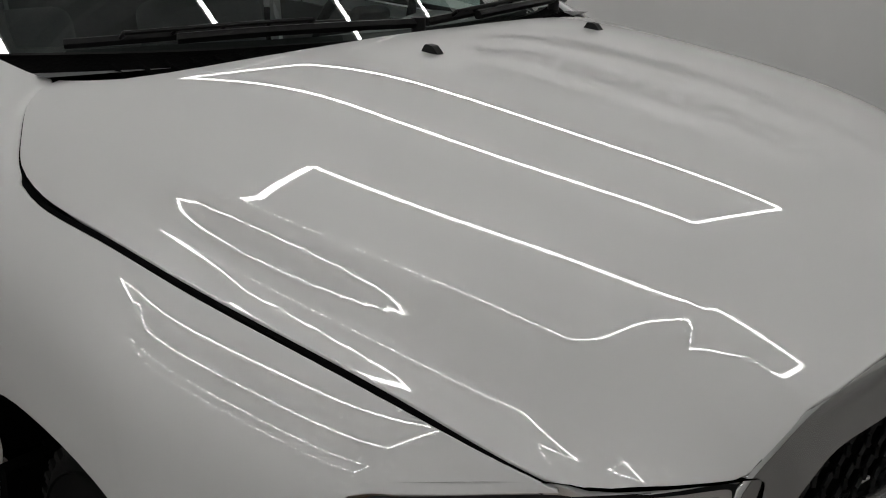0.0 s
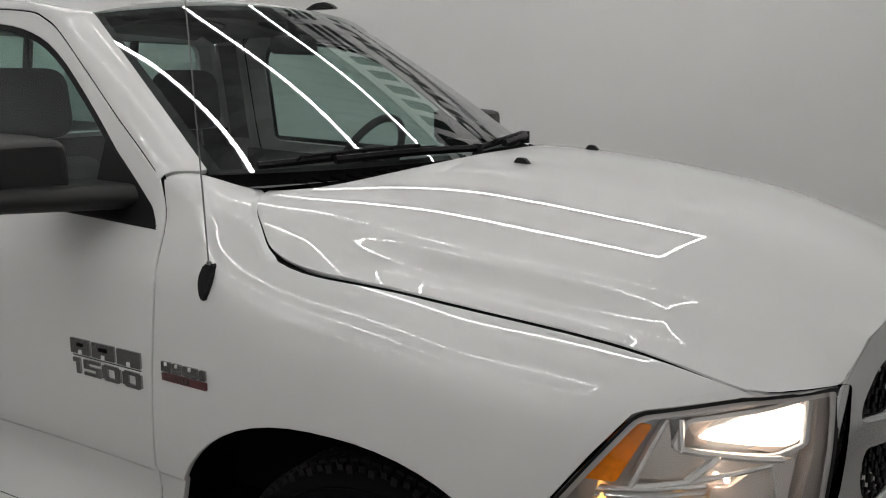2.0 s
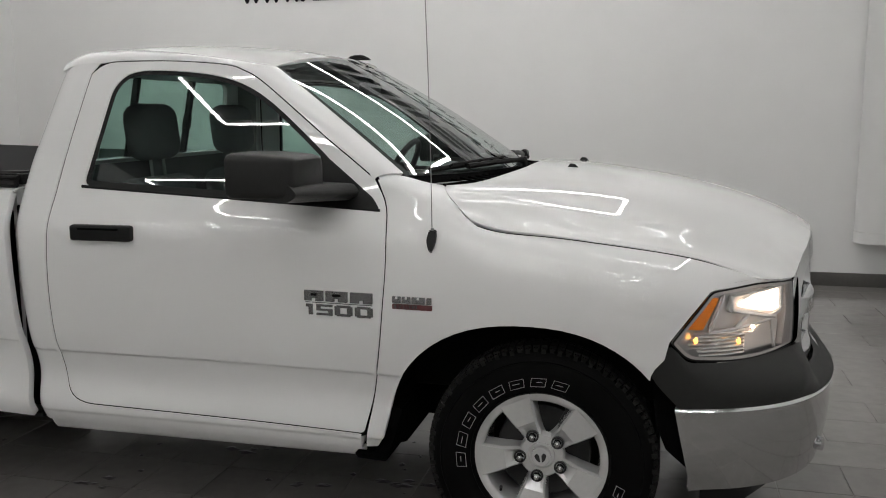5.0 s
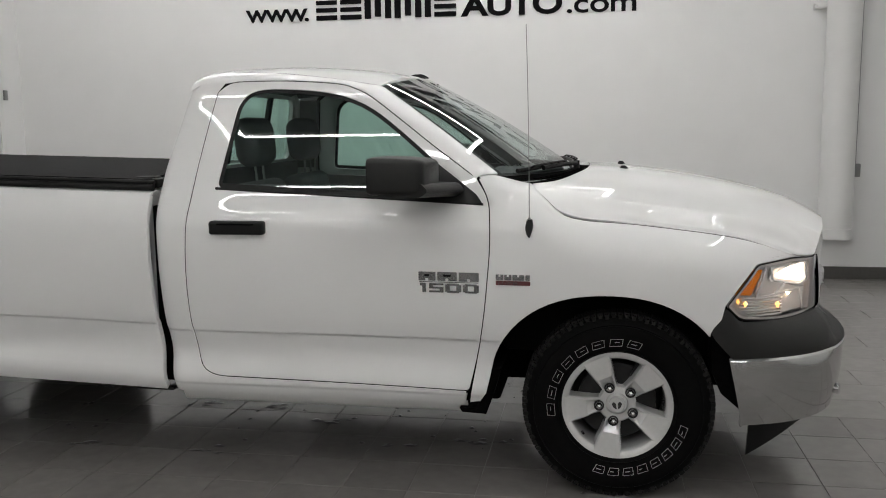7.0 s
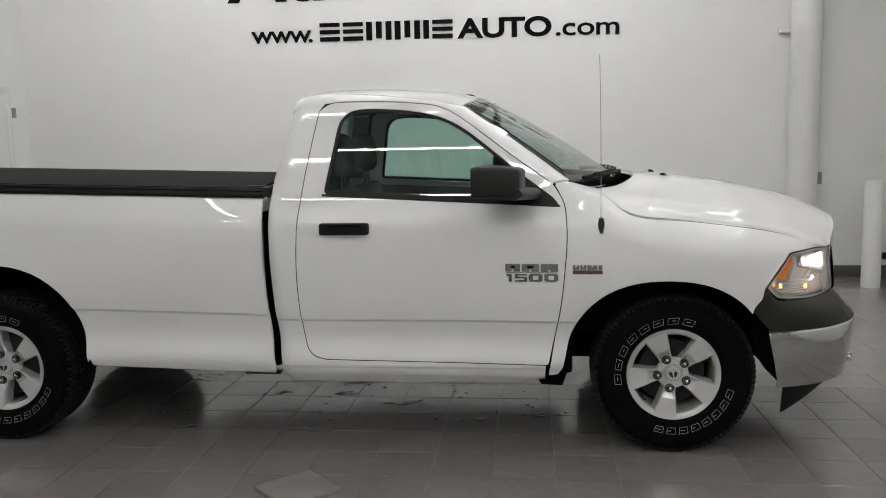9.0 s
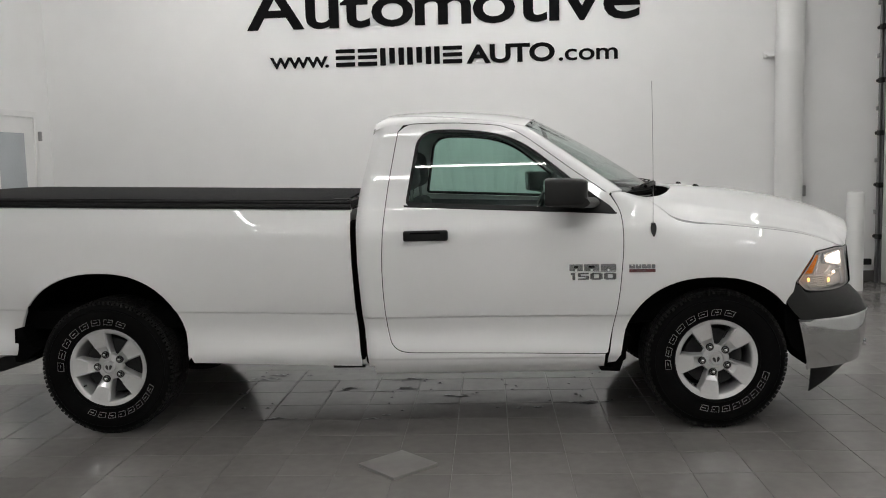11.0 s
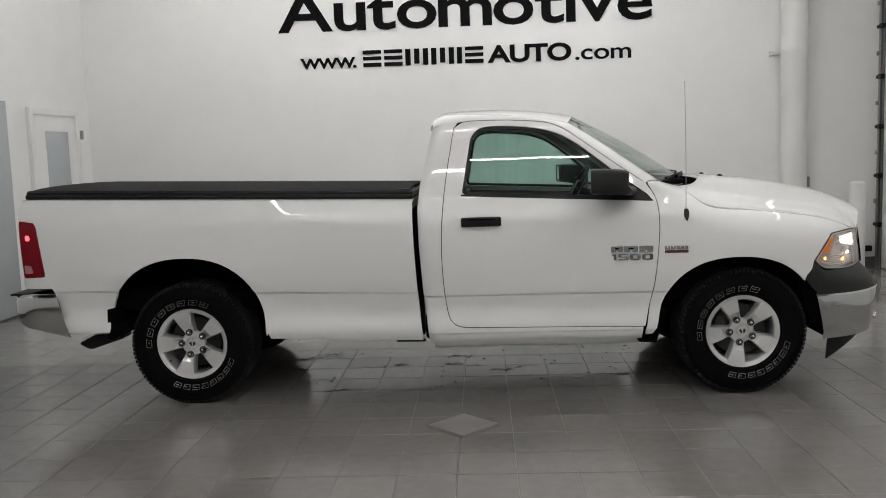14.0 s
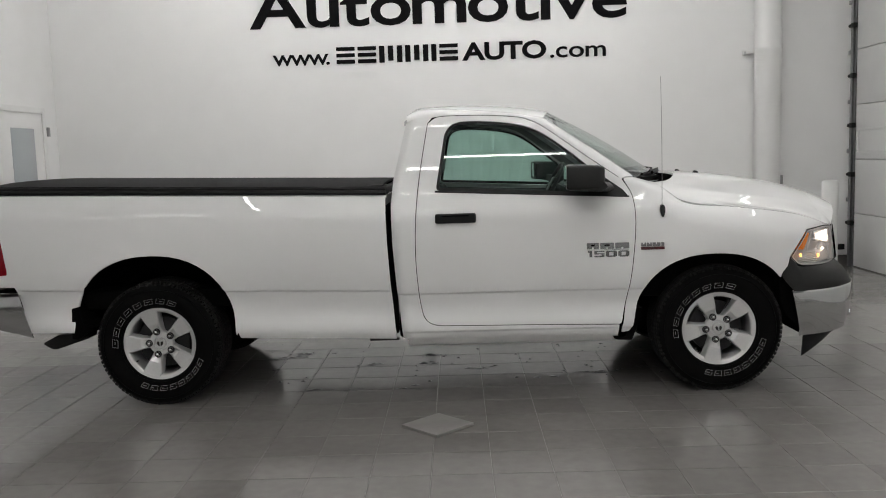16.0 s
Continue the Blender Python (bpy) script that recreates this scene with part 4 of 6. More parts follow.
def headlight(s):
    out = (0.5, s, 0)
    poly = dense(rounded(LAMP, 0.02), 0.02)
    bezel = ring("headlight", grown(poly, 0.002), grown(poly, -0.004), place_on(s, 0.002), BLACK, TRUCK, "clear lit headlight with amber side reflector")
    behind = lambda k: (lambda x, z: (x - 0.35 * k, s * (half(x, z) - k), z))
    panel("lamp_bowl", grown(poly, -0.004), behind(0.050), out, LAMPBOWL, bezel, "bright reflector bowl", cell=0.03, step=0.02, depth=-0.045)
    amber = rounded([(0.466, 0.897), (0.529, 0.893), (0.578, 0.990), (0.540, 0.996), (0.520, 0.975)], 0.006)
    panel("amber_reflector", amber, behind(0.016), out, AMBER, bezel, "amber side reflector", cell=0.03, step=0.01, depth=0.02)
    # the lit upper bowl: a hollow reflector round a glowing wedge panel
    top = rounded([(0.612, 0.945), (0.765, 0.902), (0.808, 0.912), (0.808, 1.002), (0.628, 0.994)], 0.012)
    mouth = grown(top, -0.006)
    mx, mz = 0.728, 0.955

    def bowl(x, z):
        k = 1 - min(1.0, math.hypot((x - mx) / 0.11, (z - mz) / 0.055)) ** 2
        d = 0.024 + 0.045 * k
        return (x - 0.35 * d, s * (half(x, z) - d), z)

    panel("beam_bowl", mouth, bowl, out, LAMP_TRIM, bezel, "silvered bowl round the lit bulb", cell=0.012, step=0.012, depth=0.0, lip=0.0)
    panel("beam_frame", top, behind(0.022), out, LAMPBOWL, bezel, cell=0.03, step=0.02, depth=0.012, holes=[mouth])
    # emitting wedge in place of the bulb's light mirrored by the bowl
    bulb = rounded([(0.648, 0.958), (0.782, 0.916), (0.800, 0.924), (0.799, 0.986), (0.752, 0.986)], 0.014)
    panel("headlamp_beam", bulb, behind(0.033), out, BEAM_GLOW, bezel, "warm glowing headlamp", cell=0.04, step=0.02, depth=0.01)
    inner = grown(poly, -0.013)
    ring("lens_edge", grown(poly, -0.003), inner, place_on(s, 0.006), LENS_EDGE, bezel, "pale rim of the lens")
    # ribs of the lower lamp
    for k in range(7):
        z = 0.802 + k * 0.012
        x0 = 0.478 + 0.006 * abs(k - 3) + (0.018 if k < 2 else 0)
        sheet("lamp_rib", lambda u, v: (x0 + (0.660 - x0) * u, s * (half(x0 + (0.660 - x0) * u, z) - 0.030 + 0.014 * math.sin(v * math.pi)), z + 0.008 * v), 8, 3, LAMPBOWL, bezel)
    low = rounded([(0.668, 0.806), (0.785, 0.812), (0.792, 0.893), (0.735, 0.886), (0.700, 0.862), (0.676, 0.868)], 0.008)
    panel("lower_reflector", low, behind(0.030), out, REFLECTOR, bezel, "smooth silvered lower reflector", cell=0.03, step=0.02, depth=0.02)
    mid = rounded([(0.556, 0.892), (0.628, 0.884), (0.690, 0.886), (0.640, 0.935), (0.612, 0.945), (0.604, 0.990), (0.596, 0.990)], 0.006)
    panel("mid_reflector", mid, behind(0.036), out, REFLECTOR, bezel, "smooth silvered reflector", cell=0.03, step=0.02, depth=0.01)
    for x, z in ((0.688, 0.884),):
        bm = bmesh.new()
        bmesh.ops.create_uvsphere(bm, u_segments=10, v_segments=6, radius=0.005, matrix=Matrix.Translation((x, s * (half(x, z) - 0.024), z)))
        part("small_bulb", bm, FILAMENT, bezel, "warm glowing bulb")
    for x, z, r in ((0.502, 0.858, 0.0075), (0.640, 0.846, 0.0080)):
        bm = bmesh.new()
        bmesh.ops.create_uvsphere(bm, u_segments=10, v_segments=6, radius=r, matrix=Matrix.Translation((x, s * (half(x, z) - 0.022), z)) @ Matrix.Diagonal((1, 1, 1.5, 1)))
        part("turn_bulb", bm, AMBERBULB, bezel, "glowing amber bulb")
    # divider bars and inner pillar
    for a, b, r in (((0.590, 0.995), (0.545, 0.880), 0.006), ((0.545, 0.880), (0.75, 0.897), 0.005), ((0.618, 0.945), (0.765, 0.902), 0.007), ((0.612, 0.995), (0.618, 0.945), 0.006), ((0.75, 0.897), (0.766, 0.800), 0.005), ((0.672, 0.926), (0.63, 0.888), 0.008)):
        bm = bmesh.new()
        add_line(bm, [(a[0] + (b[0] - a[0]) * k / 6, s * (half(a[0] + (b[0] - a[0]) * k / 6, a[1] + (b[1] - a[1]) * k / 6) - 0.026), a[1] + (b[1] - a[1]) * k / 6) for k in range(7)], r, 6)
        part("lamp_divider", bm, LAMPBOWL, bezel)
    panel("lamp_pillar", rounded([(0.800, 0.800), (0.832, 0.803), (0.838, 0.90), (0.832, 1.000), (0.812, 1.002), (0.814, 0.90)], 0.006), behind(0.012), out, LAMP_TRIM, bezel, "grey-brown inner trim", cell=0.05, step=0.02, depth=0.03)
    lens = panel("lamp_lens", grown(poly, -0.004), place_on(s, 0.001), out, LENS, bezel, "clear plastic lens", cell=0.05, step=0.02, depth=0, lip=0)
    lens.visible_shadow = False


headlight(-1)
headlight(1)

# grille: chrome surround with a cross, dark mesh behind
def grille_x(y, z):
    w = min(1.0, abs(y) / 0.62)
    return 0.985 - 0.15 * w**2.2 - 0.10 * max(0.0, (z - 0.86)) ** 1.2 - 0.05 * max(0.0, 0.74 - z)


G_OUT = rounded([(0.0, 1.128), (-0.38, 1.118, 0.1), (-0.49, 1.092, 0.05), (-0.590, 1.002, 0.04), (-0.609, 0.860, 0.05), (-0.592, 0.715, 0.05), (-0.38, 0.655, 0.05), (0.38, 0.655, 0.05), (0.592, 0.715, 0.05), (0.609, 0.860, 0.05), (0.590, 1.002, 0.04), (0.49, 1.092, 0.05), (0.38, 1.118, 0.1)], 0.02)
UP = rounded([(-0.035, 0.895), (-0.035, 1.060), (-0.34, 1.050), (-0.46, 1.025), (-0.520, 0.965), (-0.528, 0.925), (-0.38, 0.900)], 0.03)
LOW = rounded([(-0.035, 0.845), (-0.30, 0.845), (-0.515, 0.872), (-0.525, 0.80), (-0.48, 0.715), (-0.34, 0.695), (-0.035, 0.695)], 0.03)
gx = lambda y, z: (grille_x(y, z), y, z)
holes = [UP, LOW, [(-a, b) for a, b in UP[::-1]], [(-a, b) for a, b in LOW[::-1]]]
grille = panel("grille", G_OUT, gx, (1, 0, 0), CHROME, TRUCK, "chrome cross-bar grille with black mesh", cell=0.04, step=0.02, depth=0.05, lip=0.006, holes=holes)
bm = bmesh.new()
for i in range(26):
    for j in range(16):
        y, z = -0.52 + i * 0.040 + (j % 2) * 0.022, 0.69 + j * 0.024
        x = grille_x(y, z) - 0.045
        ring = [(y + 0.022 * math.cos(math.pi / 6 + k * math.pi / 3), z + 0.018 * math.sin(math.pi / 6 + k * math.pi / 3)) for k in range(6)]
        for k in range(3):
            a, b = ring[k], ring[k + 1]
            add_tube(bm, (x, *a), (x, *b), 0.004, seg=4, caps=False)
part("grille_mesh", bm, BLACK, grille, "black honeycomb mesh")
sheet("radiator_shade", lambda u, v: (0.80 - 0.08 * abs(2 * u - 1) ** 2, -0.55 + 1.10 * u, 0.66 + 0.42 * v), 8, 2, GAP, grille)


# front bumper
def bumper_xy(t, grow=0.0):
    """Along the bumper from the near rear end (t=-1) round the front to the far one (t=1)."""
    a = t * math.pi / 2
    c, sn = max(0.0, math.cos(a)), math.sin(a)
    x = 0.40 + (0.62 + grow) * c**0.9
    y = (0.965 + grow) * math.copysign(abs(sn) ** 0.6, sn)
    return x, y


TOPZ = lambda t: 0.622 + 0.016 * (1 - abs(t) ** 2)


def chrome_face(u, v):
    t = -1 + 2 * u
    x, y = bumper_xy(t, 0.006 * math.sin(math.pi * v) - 0.022 * (1 - v) ** 2 + 0.006 * v)
    z0 = 0.345 + 0.015 * (1 - t * t)
    end = max(0.0, (abs(t) - 0.86) / 0.14) ** 2
    return (x + end * (0.105 - 0.06 * v), y, z0 + (TOPZ(t) - z0) * v)


front_bumper = sheet("front_bumper", chrome_face, 90, 14, BUMPER_STEEL, TRUCK, "chrome front bumper with dark plastic top cover", thick=0.006)


def lip(u, v):
    t = -1 + 2 * u
    x, y = bumper_xy(t, 0.010 - 0.035 * v)
    return (x + 0.045 * max(0.0, (abs(t) - 0.86) / 0.14) ** 2, y, TOPZ(t) + 0.016 * math.sin(v * math.pi) + 0.001)


sheet("bumper_lip", lip, 90, 6, CHROME, front_bumper)
LAMP_LOW = pchip([(0.0, 0.655), (0.42, 0.67), (0.52, 0.790), (0.75, 0.786), (0.86, 0.788), (0.885, 0.794), (0.925, 0.832), (0.945, 0.845), (0.965, 0.800), (1.0, 0.746)])


def cover(u, v):
    t = -1 + 2 * u
    x, y = bumper_xy(t, 0.002)
    z0, z1 = TOPZ(t) + 0.006, LAMP_LOW(abs(t))
    z = z0 + (z1 - z0) * v
    # lean back to the lamps, the fenders and the grille at the top
    if abs(t) > 0.5:
        tx = 0.366 + (1 - abs(t)) * 0.97
        ty = math.copysign(half(tx, z1) - 0.002, t)
    else:
        ty = t / 0.5 * 0.56
        tx = grille_x(ty, 0.70) + 0.010
    x += 0.06 * max(0.0, (abs(t) - 0.86) / 0.14) ** 2 * (1 - v)
    k = v**1.5
    bulge = 0.030 * math.sin(math.pi * v) * max(0.0, 1 - abs(t) ** 6)
    return (x + (tx - x) * k + bulge, y + (ty - y) * k + math.copysign(bulge * 0.4, t) * abs(t), z)


sheet("bumper_cover", cover, 160, 12, COVER, front_bumper, "dark grey textured plastic cover")


def chin(u, v):
    t = -0.87 + 1.74 * u
    x, y = bumper_xy(t, -0.04 - 0.03 * v)
    drop = 0.145 * max(0.0, (abs(t) - 0.56) / 0.31) ** 1.2
    z0 = 0.355 + 0.015 * (1 - t * t)
    return (x, y, z0 + 0.075 - (0.105 + 0.85 * drop) * v)


sheet("chin_spoiler", chin, 60, 4, BLACK, front_bumper, "black lower air dam", thick=0.008)
for s in (-1, 1):
    bm = bmesh.new()
    add_tube(bm, (0.93, s * 0.60, 0.425), (0.962, s * 0.615, 0.425), 0.024, seg=16)
    part("bumper_bolt", bm, CHROME, front_bumper)
for s in (-1, 1):
    # black flap between wheel and bumper, and the flap behind the wheel
    bm = bmesh.new()
    add_prism(bm, [(0.37, 0.745), (0.44, 0.70), (0.475, 0.58), (0.535, 0.40), (0.535, 0.345), (0.49, 0.415), (0.42, 0.475), (0.385, 0.56)], lambda a, b, d: (a, s * (0.925 - d), b), 0.36)
    part("front_flap", bm, LINER, TRUCK)
    bm = bmesh.new()
    add_prism(bm, [(-0.672, 0.372), (-0.60, 0.375), (-0.585, 0.41), (-0.545, 0.50), (-0.530, 0.555), (-0.49, 0.555), (-0.52, 0.45), (-0.555, 0.35), (-0.66, 0.355)], lambda a, b, d: (a, s * (0.950 - d), b), 0.30)
    part("rear_flap", bm, LINER, TRUCK)
    bm = bmesh.new()
    add_prism(bm, [(-4.105, 0.65), (-4.06, 0.66), (-4.03, 0.55), (-3.96, 0.53), (-4.075, 0.45), (-4.115, 0.455)], lambda a, b, d: (a, s * (0.955 - d), b), 0.32)
    part("mud_flap", bm, LINER, TRUCK)
    # near-black strip that paints shade inside the bed's lower edge
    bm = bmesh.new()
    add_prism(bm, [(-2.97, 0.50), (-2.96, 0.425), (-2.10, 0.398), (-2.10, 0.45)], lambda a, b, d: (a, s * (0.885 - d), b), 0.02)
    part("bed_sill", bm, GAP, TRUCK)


# ---------------------------------------------------------------- wheels (built once round the y axis, outer face towards -y)
TYRE = [(0.222, 0.045), (0.226, 0.005), (0.232, -0.004), (0.262, -0.020), (0.300, -0.030), (0.340, -0.030), (0.368, -0.022), (0.384, -0.010), (0.393, 0.006), (0.400, 0.030), (0.403, 0.125),
        (0.400, 0.22), (0.393, 0.244), (0.36, 0.275), (0.30, 0.28), (0.225, 0.25)]


def tyre_mesh():
    bm = bmesh.new()
    add_lathe(bm, [(r * 0.985 if r > 0.39 else r, h) for r, h in TYRE], 96)
    # fine rings of the sidewall
    for r in (0.244, 0.352):
        add_lathe(bm, [(r - 0.003, -0.020 if r < 0.3 else -0.0275), (r, -0.0245 if r < 0.3 else -0.0318), (r + 0.003, -0.020 if r < 0.3 else -0.0275)], 96)
    return bm


def tread_mesh():
    bm = bmesh.new()
    n = 88
    for k in range(n):
        a = 2 * math.pi * k / n
        turn = Matrix.Rotation(a, 4, "Y")
        for lo, hi, skew in (((0.380, 0.004), (0.4035, 0.062), 0.10), ((0.385, 0.072), (0.4045, 0.118), -0.25), ((0.385, 0.128), (0.4045, 0.178), 0.25), ((0.380, 0.188), (0.4035, 0.246), -0.10)):
            add_box(bm, (lo[0], lo[1], -0.0112), (hi[0], hi[1], 0.0112), 0.0, turn)
        # shoulder lugs that run down the sidewall
        add_box(bm, (0.378, -0.016 + (0.005 if k % 2 else 0), -0.0075), (0.3965, 0.012, 0.0075), 0.0, turn)
    return bm


def spoke_mesh():
    """The cast wheel: a rim lip and a hub disc."""
    bm = bmesh.new()
    add_lathe(bm, [(0.240, 0.012), (0.2415, 0.000), (0.238, -0.005), (0.229, -0.0045), (0.2095, 0.000), (0.2045, 0.006), (0.2025, 0.04), (0.198, 0.18)], 80)
    add_lathe(bm, [(0.082, 0.05), (0.080, 0.030), (0.074, 0.024), (0.048, 0.022), (0.044, 0.030), (0.0005, 0.030)], 60)
    return bm


def spoke_piece():
    """One broad spoke along +x: narrow at the hub, wide at the rim; its face dips to the hub."""
    bm = bmesh.new()
    # (radius, half width, depth, dip of the middle): a grooved root that holds the nut, then a raised flat pad
    prof = [(0.046, 0.032, 0.026, 0.008), (0.080, 0.031, 0.022, 0.009), (0.104, 0.034, 0.015, 0.008), (0.118, 0.0365, 0.009, 0.004), (0.127, 0.039, 0.004, 0.0), (0.158, 0.047, 0.000, 0.0), (0.190, 0.0545, -0.003, 0.0), (0.216, 0.061, -0.004, 0.0)]
    rows = []
    for r, w, y, dip in prof:
        rows.append([bm.verts.new(Vector((r, y + dy, z))) for dy, z in ((0.070, -w - 0.006), (0.010, -w - 0.002), (0.000, -w + 0.005), (dip, -w + 0.016), (dip, w - 0.016), (0.000, w - 0.005), (0.010, w + 0.002), (0.070, w + 0.006))])
    for a, b in zip(rows, rows[1:]):
        for i in range(7):
            bm.faces.new((a[i], a[i + 1], b[i + 1], b[i]))
    return bm


SIDEWALL = ([0.232, 0.262, 0.300, 0.340], [-0.004, -0.020, -0.030, -0.030])


def arc_letters(a0, a1, count, r, h, inward, slant=0.15):
    """Plain outlined blocks along an arc, where the sidewall carries its raised white words."""
    bm = bmesh.new()
    step = (a1 - a0) / count
    for k in range(count):
        c = a0 + step * (k + 0.5)
        w = abs(step) * 0.36
        pts_o = [(-w, -h), (w, -h), (w * (1 - slant) + w * slant * 2, h), (-w + w * slant * 2, h)]
        lw = 0.0015
        pts_i = [(-w + lw / r, -h + lw), (w - lw / r, -h + lw), (w * (1 + slant) - lw / r, h - lw), (-w + w * slant * 2 + lw / r, h - lw)]
        if inward:
            pts_o, pts_i = [(-a, -b) for a, b in pts_o], [(-a, -b) for a, b in pts_i]
        at = lambda p: (lambda ang, rad: Vector((rad * math.cos(ang), float(np.interp(rad, SIDEWALL[0], SIDEWALL[1])) - 0.0008, rad * math.sin(ang))))(c - p[0] * (1 if a1 < a0 else -1) * (1 if not inward else 1), r + p[1])
        o, i = [bm.verts.new(at(p)) for p in pts_o], [bm.verts.new(at(p)) for p in pts_i]
        for q in range(4):
            bm.faces.new((o[q], o[(q + 1) % 4], i[(q + 1) % 4], i[q]))
        # a short inner stroke, varying with the place
        x0, x1 = (-w * 0.45, w * 0.5) if k % 2 else (-w * 0.1, w * 0.6)
        f = [bm.verts.new(at(p)) for p in ((x0, -0.0012), (x1, -0.0012), (x1, 0.0012), (x0, 0.0012))]
        bm.faces.new(f)
    bmesh.ops.solidify(bm, geom=bm.faces[:], thickness=0.001)
    return bm


def mesh_of(name, bm, mat, sharp=35):
    me = bpy.data.meshes.new(name)
    bmesh.ops.recalc_face_normals(bm, faces=bm.faces)
    bm.to_mesh(me)
    bm.free()
    me.polygons.foreach_set("use_smooth", [True] * len(me.polygons))
    me.set_sharp_from_angle(angle=radians(sharp))
    me.materials.append(mat)
    return me


def lug_bm():
    bm = bmesh.new()
    add_lathe(bm, [(0.0145, 0.03), (0.0145, 0.002), (0.010, -0.010), (0.0005, -0.012)], 6)
    return bm


def seat_bm():
    bm = bmesh.new()
    add_lathe(bm, [(0.0225, 0.016), (0.0215, 0.006), (0.018, 0.004), (0.0155, 0.012)], 24)
    return bm


def cap_bm():
    bm = bmesh.new()
    add_lathe(bm, [(0.034, 0.03), (0.034, 0.008), (0.030, 0.003), (0.024, 0.004), (0.0005, 0.000)], 32)
    return bm


def emblem_bm():
    bm = bmesh.new()
    for k in (-1, 1):
        add_prism(bm, rounded([(0.003, -0.018), (0.014, -0.010), (0.022, 0.006), (0.013, 0.016), (0.004, 0.008)], 0.004), lambda a, b, d: (k * a, -0.001 + d, b), 0.004)
    return bm


def barrel_bm():
    bm = bmesh.new()
    add_lathe(bm, [(0.208, 0.17), (0.19, 0.20), (0.0005, 0.205)], 48)
    return bm


def valve_bm():
    bm = bmesh.new()
    add_tube(bm, (0.197, 0.030, 0.0), (0.190, -0.004, 0.0), 0.0065, 0.0050, seg=10)
    return bm


def disc_bm():
    bm = bmesh.new()
    add_lathe(bm, [(0.060, 0.08), (0.165, 0.08), (0.168, 0.10), (0.06, 0.10)], 48)
    return bm


def caliper_bm():
    bm = bmesh.new()
    add_prism(bm, [(math.cos(a) * r, math.sin(a) * r) for a, r in [(0.2 + 0.1 * k, 0.19) for k in range(9)] + [(1.0 - 0.1 * k, 0.125) for k in range(9)]], lambda a, b, d: (a, 0.062 + d, b), 0.05)
    return bm


W_RIM, W_TYRE = mesh_of("wheel", spoke_mesh(), SILVER, 40), mesh_of("tyre", tyre_mesh(), RUBBER)
W_TREAD, W_SPOKE = mesh_of("tread", tread_mesh(), TREAD), mesh_of("spoke", spoke_piece(), SILVER, 25)
W_SEAT = mesh_of("lug_seat", seat_bm(), RIMDARK)
W_LUG, W_CAP, W_EMB = mesh_of("lug_nut", lug_bm(), CHROME), mesh_of("centre_cap", cap_bm(), SILVER), mesh_of("emblem", emblem_bm(), RIMDARK)
W_BARREL, W_DISC, W_CAL = mesh_of("barrel", barrel_bm(), RIMDARK), mesh_of("brake_disc", disc_bm(), RIMDARK), mesh_of("brake_caliper", caliper_bm(), RIMDARK)
W_VALVE = mesh_of("valve_stem", valve_bm(), BLACK)
W_TOP = mesh_of("raised_lettering", arc_letters(radians(186), radians(62), 8, 0.280, 0.0165, False), LETTER)
W_LOW = mesh_of("raised_lettering", arc_letters(radians(-20), radians(-118), 8, 0.286, 0.0155, True), LETTER)


def wheel(x, s, z, spin):
    w = link("wheel", W_RIM, TRUCK, "five-spoke silver alloy wheel with white-lettered tyre")
    w.matrix_basis = Matrix.Translation((x, s * 0.915, z)) @ Matrix.Rotation(0 if s < 0 else math.pi, 4, "Z") @ Matrix.Rotation(-spin, 4, "Y")
    link("tyre", W_TYRE, w, "black all-terrain tyre")
    tagged(link("tread", W_TREAD, w), "worn black tread blocks", kind="stuff")
    link("barrel", W_BARREL, w)
    link("brake_disc", W_DISC, w)
    link("brake_caliper", W_CAL, w)
    link("centre_cap", W_CAP, w)
    for me in (W_TOP, W_LOW):
        link("raised_lettering", me, w, "white outlined sidewall letters")
    link("emblem", W_EMB, w)
    link("valve_stem", W_VALVE, w, "black rubber valve stem").rotation_euler = (0, radians(144), 0)
    for k in range(5):
        a = math.pi + 2 * math.pi * k / 5
        link("spoke", W_SPOKE, w).rotation_euler = (0, -a, 0)
        for name, me in (("lug_nut", W_LUG), ("lug_seat", W_SEAT)):
            link(name, me, w).location = (0.076 * math.cos(a), 0.009, 0.076 * math.sin(a))
    w.children[0].location = (0, 0, 0)


for s in (-1, 1):
    wheel(0.0, s, 0.402, radians(7))
    wheel(-3.57, s, 0.402, radians(0))
bm = bmesh.new()
add_tube(bm, (-3.57, -0.72, 0.40), (-3.57, 0.72, 0.40), 0.05, seg=16)
bmesh.ops.create_uvsphere(bm, u_segments=16, v_segments=10, radius=0.15, matrix=Matrix.Translation((-3.57, 0, 0.40)))
part("rear_axle", bm, LINER, TRUCK)
bm = bmesh.new()
add_tube(bm, (0, -0.72, 0.38), (0, 0.72, 0.38), 0.04, seg=12)
part("front_axle", bm, LINER, TRUCK)

# ---------------------------------------------------------------- bed: rail caps, cover, tailgate, tail lamps, rear bumper
for s in (-1, 1):
    sheet("bed_rail", lambda u, v: (lambda x: (x, s * (bed_half(x, 1.300 + bed_rise(x)) - 0.002 - 0.07 * v), 1.300 + bed_rise(x) + 0.012 * math.sin(v * 2.0)))(-4.63 + 2.55 * u), 30, 5, PAINT, TRUCK, thick=0.008)
sheet("bed_front", lambda u, v: (-2.105, -0.86 + 1.72 * u, 0.45 + 0.85 * v), 4, 4, PAINT, TRUCK, thick=0.02)
tailgate = sheet("tailgate", lambda u, v: (-4.655 - 0.012 * math.sin(math.pi * v), -0.80 + 1.60 * u, 0.80 + 0.57 * v), 8, 8, PAINT, TRUCK, "white tailgate", thick=0.04)

cover = thing("tonneau_cover", (-3.3, 0, 1.31), "black soft vinyl roll-up cover fastened over the bed", "tonneau cover")


